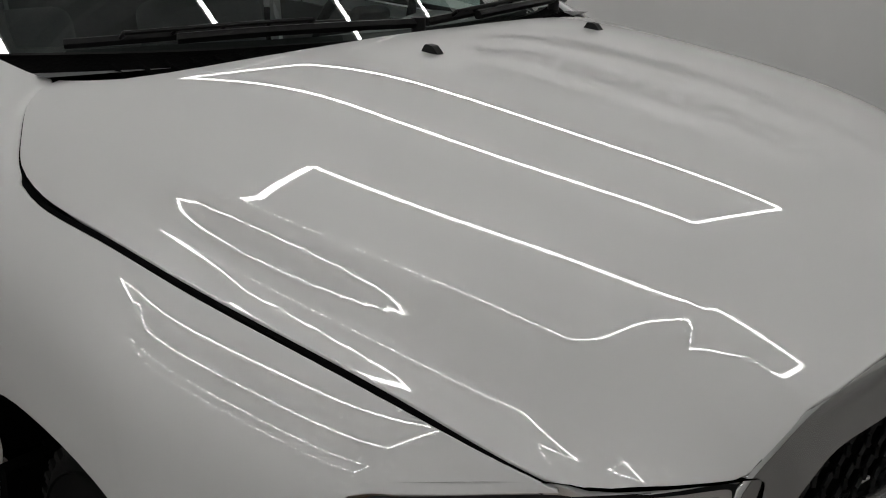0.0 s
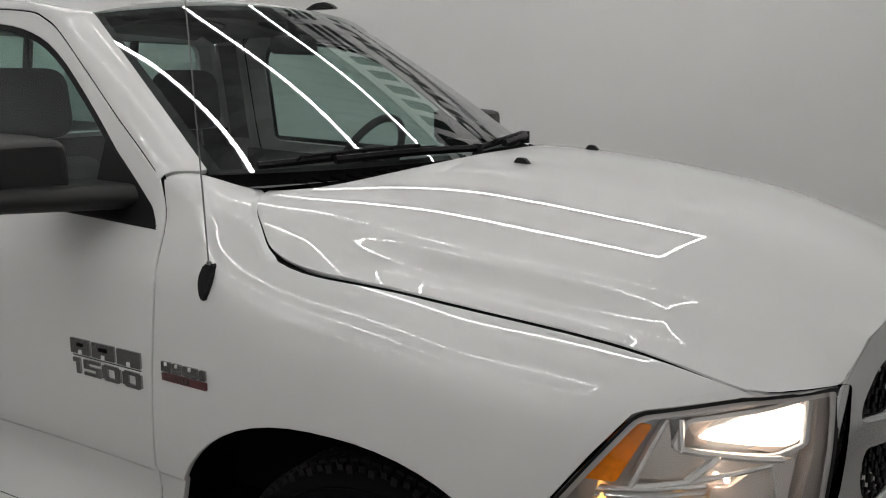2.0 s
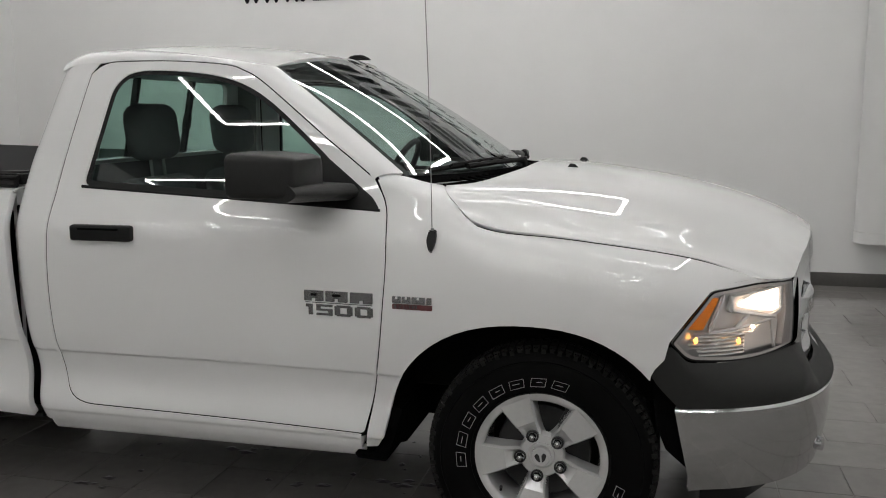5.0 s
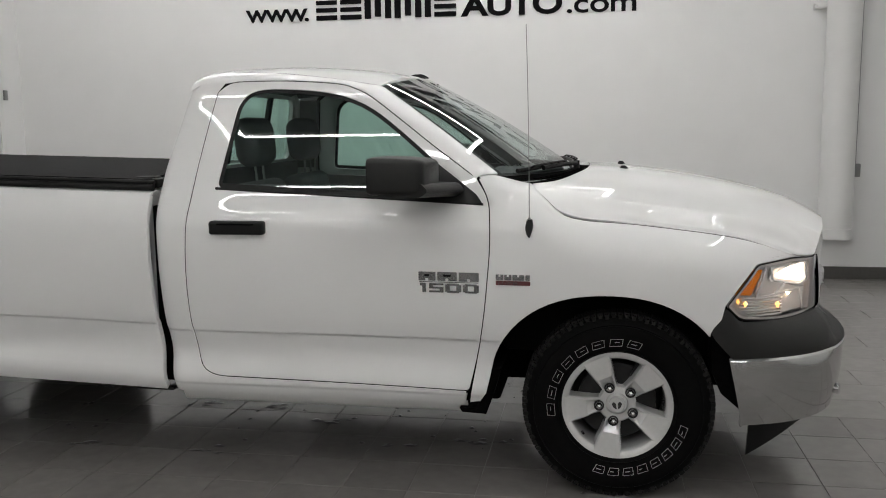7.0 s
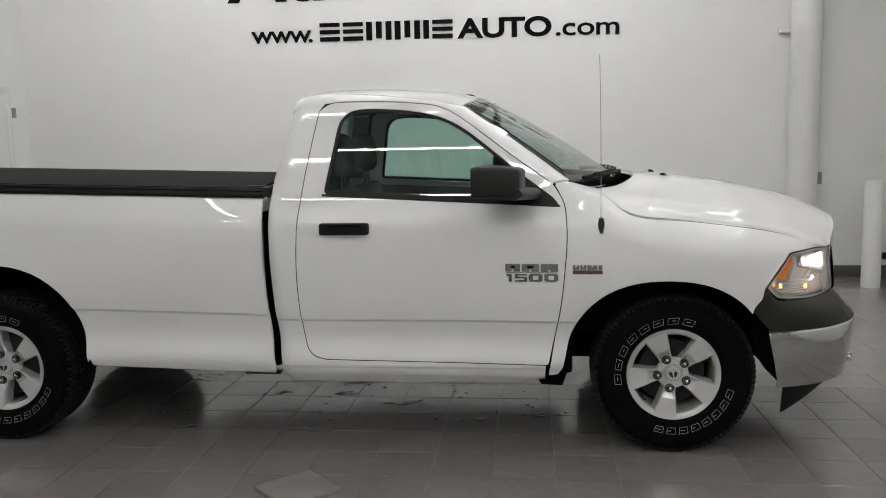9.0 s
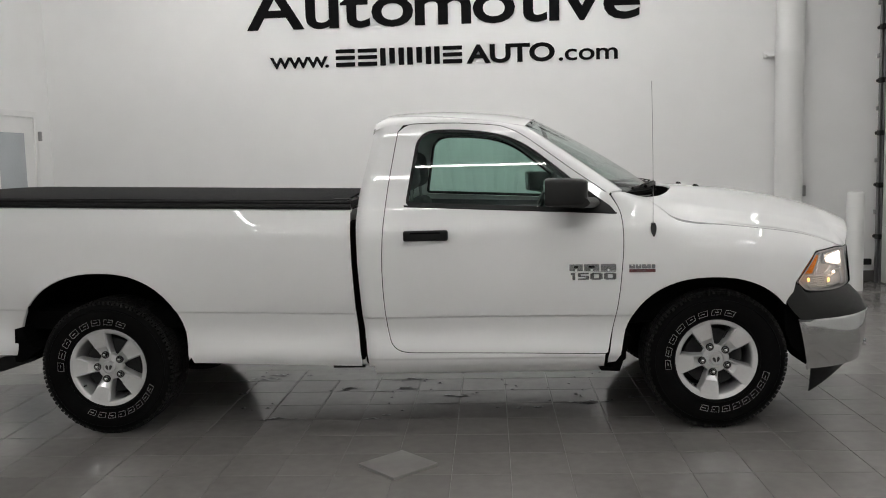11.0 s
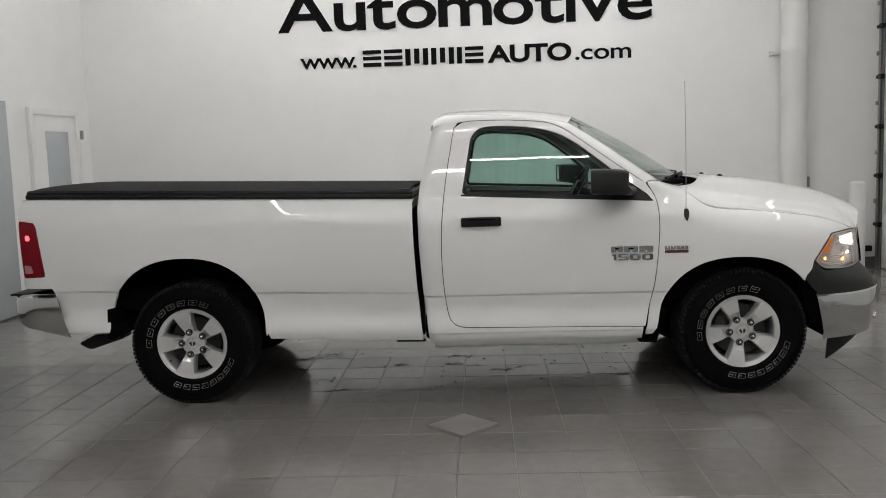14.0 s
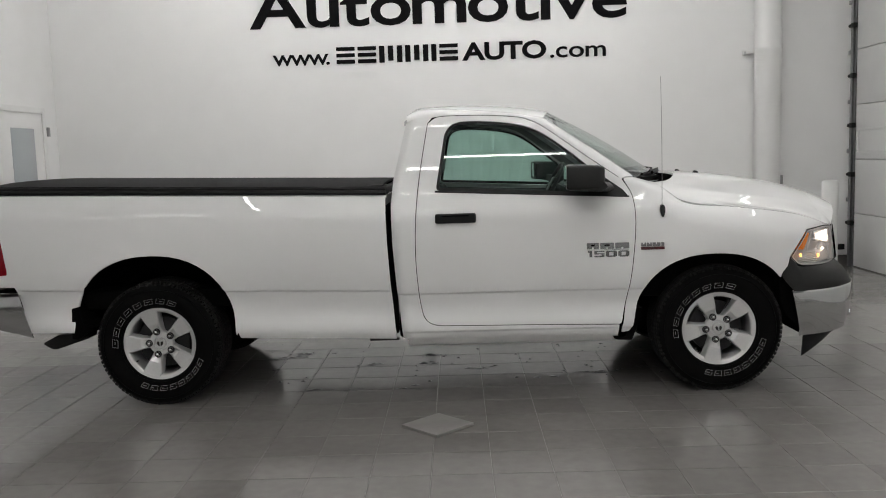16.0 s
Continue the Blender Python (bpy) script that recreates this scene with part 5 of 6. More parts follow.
def cover_top(u, v):
    x, w = -4.60 + 2.49 * u, 2 * v - 1
    rise = 0.048 + 0.016 * (1 - w * w) + 0.012 * (1 - abs(w) ** 8)
    return (x, 0.858 * w, 1.300 + bed_rise(x) + rise)


sheet("vinyl_top", cover_top, 30, 24, VINYL, cover, "black vinyl sheet", thick=-0.012)
for s in (-1, 1):
    bm = bmesh.new()
    for x0, x1 in ((-4.62, -2.085),):
        for r, dy, dz in ((0.016, 0.0, 0.024), (0.011, -0.012, 0.046)):
            add_line(bm, [(x0 + (x1 - x0) * k / 8, s * (0.880 + dy), 1.300 + bed_rise(x0 + (x1 - x0) * k / 8) + dz) for k in range(9)], r, 10)
    part("side_rail", bm, BLACK, cover, "black side rail")
    bm = bmesh.new()
    add_box(bm, (-2.20, s * 0.80 - 0.03, 1.350), (-2.10, s * 0.80 + 0.03, 1.372), 0.006)
    part("clamp", bm, BLACK, cover)
for x in (-4.615, -2.10):
    bm = bmesh.new()
    add_box(bm, (x - 0.02, -0.85, 1.318 + bed_rise(x)), (x + 0.02, 0.85, 1.362 + bed_rise(x)), 0.010)
    part("end_bar", bm, BLACK, cover)

TAIL = rounded([(-4.640, 1.243), (-4.553, 1.226), (-4.538, 1.198), (-4.502, 0.905), (-4.505, 0.880), (-4.640, 0.874)], 0.012)
for s in (-1, 1):
    lamp = panel("tail_light", TAIL, lambda x, z: (x, s * (bed_half(x, z) + 0.004), z), (0, s, 0), REDLENS, TRUCK, "red tail light, lit", cell=0.05, step=0.02, depth=0.04, lip=0.006)
    panel("lit_cell", rounded([(-4.605, 1.150), (-4.580, 1.148), (-4.578, 1.118), (-4.605, 1.118)], 0.010), lambda x, z: (x, s * (bed_half(x, z) + 0.0065), z), (0, s, 0), REDBULB, lamp, "glowing red cell", cell=0.05, depth=0.002)
    panel("reverse_lens", rounded([(-4.63, 0.955), (-4.585, 0.95), (-4.575, 0.905), (-4.63, 0.90)], 0.01), lambda x, z: (x, s * (bed_half(x, z) + 0.0065), z), (0, s, 0), PINK, lamp, "pale reversing lens", cell=0.05, depth=0.002)


def rear_xy(t, grow=0.0):
    a = t * math.pi / 2
    return -4.42 - (0.40 + grow) * max(0.0, math.cos(a)) ** (2 / 4.0), (0.972 + grow) * math.copysign(abs(math.sin(a)) ** (2 / 5.0), t)


def rear_face(u, v):
    t = -1 + 2 * u
    k = 0.006 * math.sin(math.pi * v) - 0.012 * (1 - v) ** 1.5
    x, y = rear_xy(t, k)
    end = max(0.0, (abs(t) - 0.80) / 0.20)
    z0 = 0.468 + 0.09 * max(0.0, min(1.0, (-4.40 - x) / 0.30))
    return (x + 0.060 * end * (1 - v) - 0.005 * end * v, y, z0 + (0.740 - z0) * v)


rear_bumper = sheet("rear_bumper", rear_face, 100, 12, BUMPER_STEEL, TRUCK, "chrome rear step bumper with a black step pad", thick=0.006)
sheet("bumper_return", lambda u, v: (lambda p: (p[0] + 0.0 * v, p[1] * (1 - 0.10 * v), p[2] + 0.012 * math.sin(v * 2)))(rear_face(u, 1.0)), 60, 4, CHROME, rear_bumper)
bm = bmesh.new()
add_box(bm, (-4.80, -0.86, 0.742), (-4.66, 0.86, 0.756), 0.005)
part("step_pad", bm, BLACK, rear_bumper, "black ribbed step pad")
for s in (-1, 1):
    bm = bmesh.new()
    add_prism(bm, rounded([(-4.385, 0.398, 0.02), (-4.31, 0.352, 0.03), (-4.07, 0.428, 0.01), (-4.07, 0.462, 0.01), (-4.28, 0.452, 0.01)], 0.01), lambda a, b, d: (a, s * (0.80 - d), b), 0.12)
    part("tow_bracket", bm, BLACK, TRUCK)


# ---------------------------------------------------------------- mirrors, antenna, badges
def mirror(s):
    door = near_door if s < 0 else TRUCK
    bm = bmesh.new()
    # the head: a rounded box tapered to the front
    prof = [(0.0, 0.94), (0.08, 1.0), (0.5, 0.99), (0.84, 0.93), (0.96, 0.85), (1.0, 0.74)]
    rows = []
    for f, k in prof:
        x = -0.968 + 0.228 * f
        ring = []
        for q in range(32):
            a = 2 * math.pi * q / 32
            cy, cz = math.copysign(abs(math.cos(a)) ** 0.24, math.cos(a)), math.copysign(abs(math.sin(a)) ** 0.28, math.sin(a))
            ring.append(bm.verts.new((x - 0.008 + 0.012 * cy, s * (1.125 - 0.126 * k * cy), 1.393 + 0.076 * k * cz - 0.004 * f)))
        rows.append(ring)
    for a, b in zip(rows, rows[1:]):
        for q in range(32):
            bm.faces.new((a[q], a[(q + 1) % 32], b[(q + 1) % 32], b[q]))
    bm.faces.new(rows[0])
    bm.faces.new(rows[-1][::-1])
    head = part("side_mirror", bm, MIRROR_SHELL, door, "black plastic folding door mirror", 40)
    # the flat arm under the head
    bm = bmesh.new()
    add_prism(bm, rounded([(-0.84, 1.296, 0.01), (-0.67, 1.286, 0.015), (-0.632, 1.312, 0.02), (-0.665, 1.346, 0.015), (-0.84, 1.352, 0.01)], 0.012), lambda a, b, d: (a - 0.29 * d, s * (0.86 + d), b + 0.06 * d), 0.375)
    bmesh.ops.bevel(bm, geom=[e for e in bm.edges if e.calc_face_angle(0) > 0.9], offset=0.006, segments=2, affect="EDGES")
    part("mirror_arm", bm, MIRROR_SHELL, head, sharp=40)
    sheet("mirror_glass", lambda u, v: (-0.979, s * (1.125 - 0.105 + 0.21 * u), 1.399 - 0.055 + 0.110 * v), 1, 1, MIRRORGLASS, head, "mirror glass", thick=0.003)
    # black sail panel in the window's front corner
    panel("mirror_sail", rounded([(-0.81, 1.278), (-0.572, 1.264), (-0.60, 1.300), (-0.81, 1.455)], 0.008), place_on(s, -0.002), (0, s, 0), BLACK, door, cell=0.05, depth=0.02)


mirror(-1)
mirror(1)

bm = bmesh.new()
mast = [(-0.369 - 0.012 * (k / 10) ** 2, -0.975 - 0.025 * k / 10, 1.19 + 0.793 * k / 10) for k in range(11)]
add_line(bm, mast, 0.0017, 6)
antenna = part("antenna", bm, STEEL, near_fender, "thin steel whip antenna on a black base")
bm = bmesh.new()
add_prism(bm, rounded([(-0.364, 1.193, 0.004), (-0.385, 1.193, 0.004), (-0.393, 1.160, 0.02), (-0.385, 1.126, 0.02), (-0.375, 1.114, 0.004), (-0.365, 1.132, 0.02), (-0.358, 1.168, 0.02)], 0.01), lambda a, b, d: (a + 0.007, -(half(a, b) - 0.011 + d), 1.164 + 0.94 * (b - 1.155)), 0.023)
bmesh.ops.bevel(bm, geom=bm.edges[:], offset=0.005, segments=2, affect="EDGES")
part("antenna_base", bm, BLACK, antenna, "black plastic base")
bm = bmesh.new()
add_tube(bm, (-0.368, -0.975, 1.190), (-0.368, -0.975, 1.207), 0.007, 0.005, seg=10)
part("antenna_collar", bm, STEEL, antenna)


def letter_mesh(char, bold=0.0, depth=0.0):
    cu = bpy.data.curves.new("letter", "FONT")
    cu.body, cu.size, cu.offset, cu.extrude, cu.resolution_u = char, 1.0, bold, depth, 4
    ob = bpy.data.objects.new("letter", cu)
    scene.collection.objects.link(ob)
    me = bpy.data.meshes.new_from_object(ob.evaluated_get(bpy.context.evaluated_depsgraph_get()))
    bpy.data.objects.remove(ob)
    bpy.data.curves.remove(cu)
    return me


def badge_bar(x0, x1, z0, z1, mat, parent, name, bevel=0.003, depth=0.007):
    """A raised plain block on the near side's skin."""
    bm = bmesh.new()
    pts = rounded([(x0, z0), (x1, z0), (x1, z1), (x0, z1)], bevel)
    add_prism(bm, pts, lambda a, b, d: (a, -(half(a, b) - 0.002 + d), b), depth)
    return part(name, bm, mat, parent)


def badge_strokes(x0, x1, z0, z1, strokes, mat, parent, name="badge_letter", depth=0.007):
    """Raised strokes, each (a0, b0, a1, b1, a2, b2, a3, b3) in the unit square of the block."""
    bm = bmesh.new()
    for q in strokes:
        pts = [(x0 + (x1 - x0) * q[i], z0 + (z1 - z0) * q[i + 1]) for i in range(0, 8, 2)]
        add_prism(bm, pts, lambda a, b, d: (a, -(half(a, b) - 0.002 + d), b), depth)
    return part(name, bm, mat, parent)


# maker's badge: three broad chrome blocks, below them the model figures
badge = badge_bar(-0.836, -0.580, 0.931, 0.934, BADGE, near_door, "door_badge", depth=0.003)
tagged(badge, "raised chrome badge with broad letters and figures")
for k, (x0, x1) in enumerate(((-0.838, -0.764), (-0.756, -0.672), (-0.663, -0.578))):
    badge_bar(x0, x1, 0.938, 0.976, BADGE, badge, "badge_block")
    if k < 2:
        badge_bar(x0 + 0.026, x1 - 0.026, 0.957, 0.966, GAP, badge, "badge_slot", depth=0.0085)
    badge_bar((x0 + x1) / 2 - 0.006, (x0 + x1) / 2 + 0.006, 0.938, 0.949, PAINT, badge, "badge_slot", depth=0.0085)
one = [(0.35, 0, 0.75, 0, 0.75, 1, 0.35, 1), (0.1, 0.72, 0.35, 0.72, 0.35, 1, 0.1, 1)]
five = [(0, 0, 1, 0, 1, 0.2, 0, 0.2), (0.74, 0.2, 1, 0.2, 1, 0.6, 0.74, 0.6), (0, 0.42, 0.74, 0.42, 0.74, 0.6, 0, 0.6), (0, 0.6, 0.26, 0.6, 0.26, 0.8, 0, 0.8), (0, 0.8, 1, 0.8, 1, 1, 0, 1)]
nought = [(0.12, 0, 0.88, 0, 0.88, 0.22, 0.12, 0.22), (0.12, 0.78, 0.88, 0.78, 0.88, 1, 0.12, 1), (0, 0.1, 0.3, 0.1, 0.3, 0.9, 0, 0.9), (0.7, 0.1, 1, 0.1, 1, 0.9, 0.7, 0.9)]
for x0, x1, st in ((-0.836, -0.796, one), (-0.792, -0.730, five), (-0.722, -0.654, nought), (-0.645, -0.578, nought)):
    badge_strokes(x0, x1, 0.888, 0.927, st, BADGE, badge)
badge = badge_bar(-0.506, -0.362, 0.928, 0.946, REDBADGE, near_fender, "fender_badge", depth=0.006)
tagged(badge, "chrome and dark red engine badge")
for x0, x1 in ((-0.506, -0.474), (-0.470, -0.440), (-0.436, -0.388), (-0.382, -0.364)):
    badge_bar(x0, x1, 0.949, 0.972, BADGE, badge, "badge_block")
    if x1 - x0 > 0.025:
        badge_bar((x0 + x1) / 2 - 0.004, (x0 + x1) / 2 + 0.004, 0.963, 0.972, PAINT, badge, "badge_slot", depth=0.0085)
xx = -0.498
for ch in "5.7 LITER":
    if ch != " ":
        me = letter_mesh(ch, 0.02, 0.02)
        lo, hi = min(v.co.x for v in me.vertices), max(v.co.x for v in me.vertices)
        sc = 0.0165
        for v in me.vertices:
            v.co = Vector((xx + (v.co.x - lo) * sc, -(half(xx, 0.937) + 0.004) - 0.001 * (1 if v.co.z > 0 else -1), 0.931 + v.co.y * sc))
        link("badge_letter", me, badge, mat=BADGE)
        xx += (hi - lo) * sc + 0.0035
    else:
        xx += 0.006


# ---------------------------------------------------------------- cabin
def seat(y):
    bm = bmesh.new()
    add_box(bm, (-1.72, y - 0.25, 0.86), (-1.16, y + 0.25, 1.02), 0.05, seg=3)
    s_ob = part("seat", bm, CLOTH, TRUCK, "dark grey cloth seat with headrest", 50)
    bm = bmesh.new()
    add_box(bm, (-0.07, -0.245, 0), (0.07, 0.245, 0.40), 0.055, Matrix.Translation((-1.72, y, 0.93)) @ Matrix.Rotation(radians(-10), 4, "Y"), 3)
    part("backrest", bm, CLOTH, s_ob, sharp=50)
    bm = bmesh.new()
    add_box(bm, (-0.065, -0.155, 0), (0.065, 0.155, 0.245), 0.064, Matrix.Translation((-1.78, y, 1.395)) @ Matrix.Rotation(radians(-6), 4, "Y"), 4)
    part("headrest", bm, CLOTH, s_ob, sharp=60)
    bm = bmesh.new()
    for dy in (-0.05, 0.05):
        add_tube(bm, (-1.77, y + dy, 1.30), (-1.78, y + dy, 1.42), 0.007, seg=8)
    part("headrest_post", bm, STEEL, s_ob)


seat(-0.37)
seat(0.37)
bm = bmesh.new()
add_box(bm, (-1.76, -0.13, 0.86), (-1.15, 0.13, 1.10), 0.05, seg=3)
part("centre_console", bm, CLOTH, TRUCK, sharp=50)


def dash(u, v):
    y = -0.80 + 1.60 * u
    p = pchip([(0.0, 0.0), (0.5, 0.36), (0.7, 0.45), (1.0, 0.47)])(v)
    z = pchip([(0.0, 1.345), (0.5, 1.325), (0.7, 1.27), (1.0, 0.90)])(v)
    hump = 0.035 * math.exp(-((y - 0.40) / 0.16) ** 2) * math.exp(-((v - 0.55) / 0.16) ** 2)
    return (-0.36 + 0.13 * (1 - (y / 0.8) ** 2) - p, y, z + hump)


dashboard = sheet("dashboard", dash, 30, 16, TRIM, TRUCK, "dark grey dashboard")
bm = bmesh.new()
m = Matrix.Translation((-0.90, 0.40, 1.29)) @ Matrix.Rotation(radians(-62), 4, "Y")
ring = [m @ Vector((0.185 * math.cos(a), 0.185 * math.sin(a), 0)) for a in [2 * math.pi * k / 40 for k in range(41)]]
add_line(bm, [tuple(p) for p in ring], 0.015, 8)
steering = part("steering_wheel", bm, BLACK, TRUCK, "black steering wheel")
bm = bmesh.new()
add_box(bm, (-0.07, -0.07, -0.03), (0.07, 0.07, 0.02), 0.02, m)
for a in (radians(90), radians(-90), radians(180)):
    add_tube(bm, m @ Vector((0.05 * math.cos(a), 0.05 * math.sin(a), -0.005)), m @ Vector((0.18 * math.cos(a), 0.18 * math.sin(a), 0)), 0.016, seg=8)
add_tube(bm, m @ Vector((0, 0, -0.02)), m @ Vector((0, 0, -0.30)), 0.035, seg=12)
part("steering_hub", bm, BLACK, steering)
sheet("headliner", lambda u, v: (lambda p: (p[0] * 0.985 - 0.02, p[1] * 0.97, p[2] - 0.045))(roof(u, v)), 10, 10, LINING, TRUCK, "grey cloth headliner")
for s in (-1, 1):
    sheet("pillar_trim", lambda u, v: (lambda p: (p[0] - 0.02, s * (p[1] - 0.035), p[2] - 0.035))(rail(u, 0.1 + 0.75 * v)), 30, 3, LINING, TRUCK)
    sheet("rear_pillar_trim", lambda u, v: (back_x(1.33 + 0.42 * v) + 0.03 + 0.11 * u, s * (half(-1.9, 1.33 + 0.42 * v) - 0.05), 1.33 + 0.42 * v), 3, 6, LINING, TRUCK)
bm = bmesh.new()
add_box(bm, (-0.03, -0.105, -0.028), (0.01, 0.105, 0.028), 0.015, Matrix.Translation((-0.90, 0.0, 1.70)), 3)
add_tube(bm, (-0.90, 0, 1.72), (-0.93, 0, 1.80), 0.012, seg=8)
part("rear_view_mirror", bm, BLACK, TRUCK, "black inside mirror")
for s in (-1, 1):
    bm = bmesh.new()
    add_box(bm, (-0.07, -0.19, -0.008), (0.07, 0.19, 0.008), 0.006, Matrix.Translation((-1.13, s * 0.34, 1.775)) @ Matrix.Rotation(radians(14), 4, "Y"))
    part("sun_visor", bm, TRIM, TRUCK)


# ---------------------------------------------------------------- things along the walls
sign = thing("wall_lettering", (-1.8, WY - 0.01, 2.6), "black cut-out lettering mounted on the grey wall", "sign")


def put_letter(ch, x, z, height, width_scale, bold, cap=0.70):
    """One letter standing on the wall; returns its width."""
    me = letter_mesh(ch, bold, 0.01)
    k = height / cap
    lo, hi = min(v.co.x for v in me.vertices), max(v.co.x for v in me.vertices)
    for v in me.vertices:
        v.co = Vector((x + (v.co.x - lo) * k * width_scale, WY - 0.008 - (0.007 if v.co.z > 0 else -0.0065), z + v.co.y * k))
    link("letter", me, sign, mat=INK)
    return (hi - lo) * k * width_scale


def put_word(word, x0, x1, z, height, bold, widen):
    """A word spread from x0 to x1."""
    w = []
    for ch in word:
        me = letter_mesh(ch, bold)
        w.append((max(v.co.x for v in me.vertices) - min(v.co.x for v in me.vertices)) * height / 0.70 * widen)
        bpy.data.meshes.remove(me)
    gap = (x1 - x0 - sum(w)) / max(1, len(word) - 1)
    x = x0
    for ch, wd in zip(word, w):
        put_letter(ch, x, z, height, widen, bold)
        x += wd + gap


def put_blocks(kinds, x0, x1, z, height, gap=0.16):
    """Plain black blocks where the wall shows a business name: wide, slotted or slim."""
    widths = [{"slim": 0.28, "wide": 1.25}.get(k, 1.0) for k in kinds]
    unit = (x1 - x0) / (sum(widths) + gap * (len(kinds) - 1))
    x = x0
    for k, w in zip(kinds, widths):
        bm = bmesh.new()
        at = lambda a, b, d: (a, WY - 0.001 - d, b)
        b = unit * w
        bars = {"slim": [(0, 1, 0, 1)], "wide": [(0, 0.23, 0, 1), (0.385, 0.615, 0.1, 1), (0.77, 1, 0, 1)], "even": [(0, 1, 0, 0.24), (0, 1, 0.40, 0.62), (0, 1, 0.78, 1)]}[k]
        for a0, a1, b0, b1 in bars:
            add_prism(bm, rounded([(x + b * a0, z + height * b0), (x + b * a1, z + height * b0), (x + b * a1, z + height * b1), (x + b * a0, z + height * b1)], height * 0.03), at, 0.014)
        part("block", bm, INK, sign)
        x += b + unit * gap


NAME = ["even", "even", "wide", "wide", "slim", "even"]
put_word("www.", -3.895, -3.180, 2.715, 0.20, 0.008, 1.20)
put_blocks(NAME, -3.095, -1.575, 2.715, 0.205)
put_word("AUTO", -1.525, -0.475, 2.715, 0.205, 0.032, 1.30)
put_word(".com", -0.430, 0.265, 2.710, 0.195, 0.012, 1.34)
put_word("Automotive", -4.16, 0.53, 3.185, 0.50, 0.016, 1.37)
put_blocks(NAME, -4.16, 0.53, 3.95, 0.72)

# white downpipe with its strap, conduit and box
pipe = thing("downpipe", (2.20, 4.525, 0.43), "thick white painted pipe strapped to the wall, ending above the floor", "pipe")
bm = bmesh.new()
add_lathe(bm, [(0.150, 0.0), (0.160, 0.002), (0.162, 0.10), (0.157, 0.104), (0.157, 2.25), (0.160, 2.26), (0.160, 2.29), (0.157, 2.30), (0.157, H - 0.435)], 40, Matrix.Translation((2.205, 4.525, 0.435)) @ Matrix.Rotation(radians(90), 4, "X"))
part("pipe_body", bm, TRIMWHITE, pipe)
bm = bmesh.new()
add_box(bm, (1.965, 4.60, 2.665), (2.06, WY, 2.70), 0.006)
add_box(bm, (1.955, WY - 0.03, 2.655), (1.985, WY, 2.715), 0.004)
part("strap", bm, TRIMWHITE, pipe)
conduit = thing("conduit", (2.40, WY - 0.02, 1.0), "grey steel conduit with a small outlet box", "conduit")
bm = bmesh.new()
add_tube(bm, (2.405, WY - 0.02, 1.16), (2.405, WY - 0.02, H), 0.012, seg=10)
part("tube", bm, STEEL, conduit)
bm = bmesh.new()
add_box(bm, (2.385, WY - 0.055, 1.03), (2.455, WY - 0.001, 1.16), 0.006)
part("outlet_box", bm, STEEL, conduit)

# bollard
bollard = thing("bollard", (2.77, 4.006, 0), "white painted round steel bollard standing by the overhead door", "bollard")
bm = bmesh.new()
add_lathe(bm, [(0.093, 0.0), (0.093, 1.07), (0.086, 1.095), (0.06, 1.11), (0.0005, 1.114)], 32, Matrix.Translation((2.77, 4.006, 0)) @ Matrix.Rotation(radians(90), 4, "X"))
part("post", bm, TRIMWHITE, bollard)

# sectional overhead door in the east wall
odoor = structure(box("door_1", (WX1 - 0.05, 0.35, 0.0), (WX1 - 0.02, 4.47, 0.012), BASE, bevel=0.002), "white sectional overhead door, closed", "overhead door")
bm = bmesh.new()
for k in range(6):
    z0, z1 = 0.015 + k * 0.662, 0.672 + k * 0.662
    bm = bmesh.new()
    add_box(bm, (WX1 - 0.055, 0.35, z0), (WX1 - 0.008, 4.47, z1 - 0.004), 0.006)
    sec = part("door_section", bm, TRIMWHITE, odoor)
    if k == 2:
        for y0 in (3.30, 2.10, 0.90):
            bm = bmesh.new()
            w, z0p, z1p = 1.12, 1.40, 1.71
            for lo, hi in (((y0, z0p), (y0 + w, z0p + 0.03)), ((y0, z1p - 0.03), (y0 + w, z1p)), ((y0, z0p + 0.03), (y0 + 0.03, z1p - 0.03)), ((y0 + w - 0.03, z0p + 0.03), (y0 + w, z1p - 0.03))):
                add_box(bm, (WX1 - 0.070, lo[0], lo[1]), (WX1 - 0.054, hi[0], hi[1]), 0.004)
            part("window_frame", bm, TRIMWHITE, sec)
track = thing("door_track", (WX1 - 0.05, 4.60, 0), "galvanised steel door track with rollers and brackets", "door track")
bm = bmesh.new()
add_box(bm, (WX1 - 0.085, 4.525, 0.0), (WX1 - 0.080, 4.58, 4.0), 0.001)
add_box(bm, (WX1 - 0.080, 4.575, 0.0), (WX1 - 0.004, 4.581, 4.0), 0.001)
part("channel", bm, STEEL, track)
bm = bmesh.new()
add_box(bm, (WX1 - 0.065, 4.480, 0.0), (WX1 - 0.058, 4.520, 4.0), 0.001)
part("edge_strip", bm, STEEL, track)
for k in range(7):
    z = 0.55 + k * 0.60
    bm = bmesh.new()
    add_tube(bm, (WX1 - 0.10, 4.52, z), (WX1 - 0.10, 4.57, z), 0.022, seg=12)
    add_box(bm, (WX1 - 0.115, 4.44, z - 0.03), (WX1 - 0.066, 4.53, z + 0.03), 0.006)
    part("roller", bm, BLACK, track)
    bm = bmesh.new()
    add_box(bm, (WX1 - 0.10, 4.55, z + 0.26), (WX1 - 0.07, 4.61, z + 0.31), 0.004)
    part("bracket", bm, STEEL, track)
box_ob = thing("floor_sensor", (WX1 - 0.12, 4.66, 0.20), "small black door sensor box near the floor", "sensor")
bm = bmesh.new()
add_box(bm, (WX1 - 0.30, WY - 0.07, 0.20), (WX1 - 0.09, WY - 0.013, 0.27), 0.006)
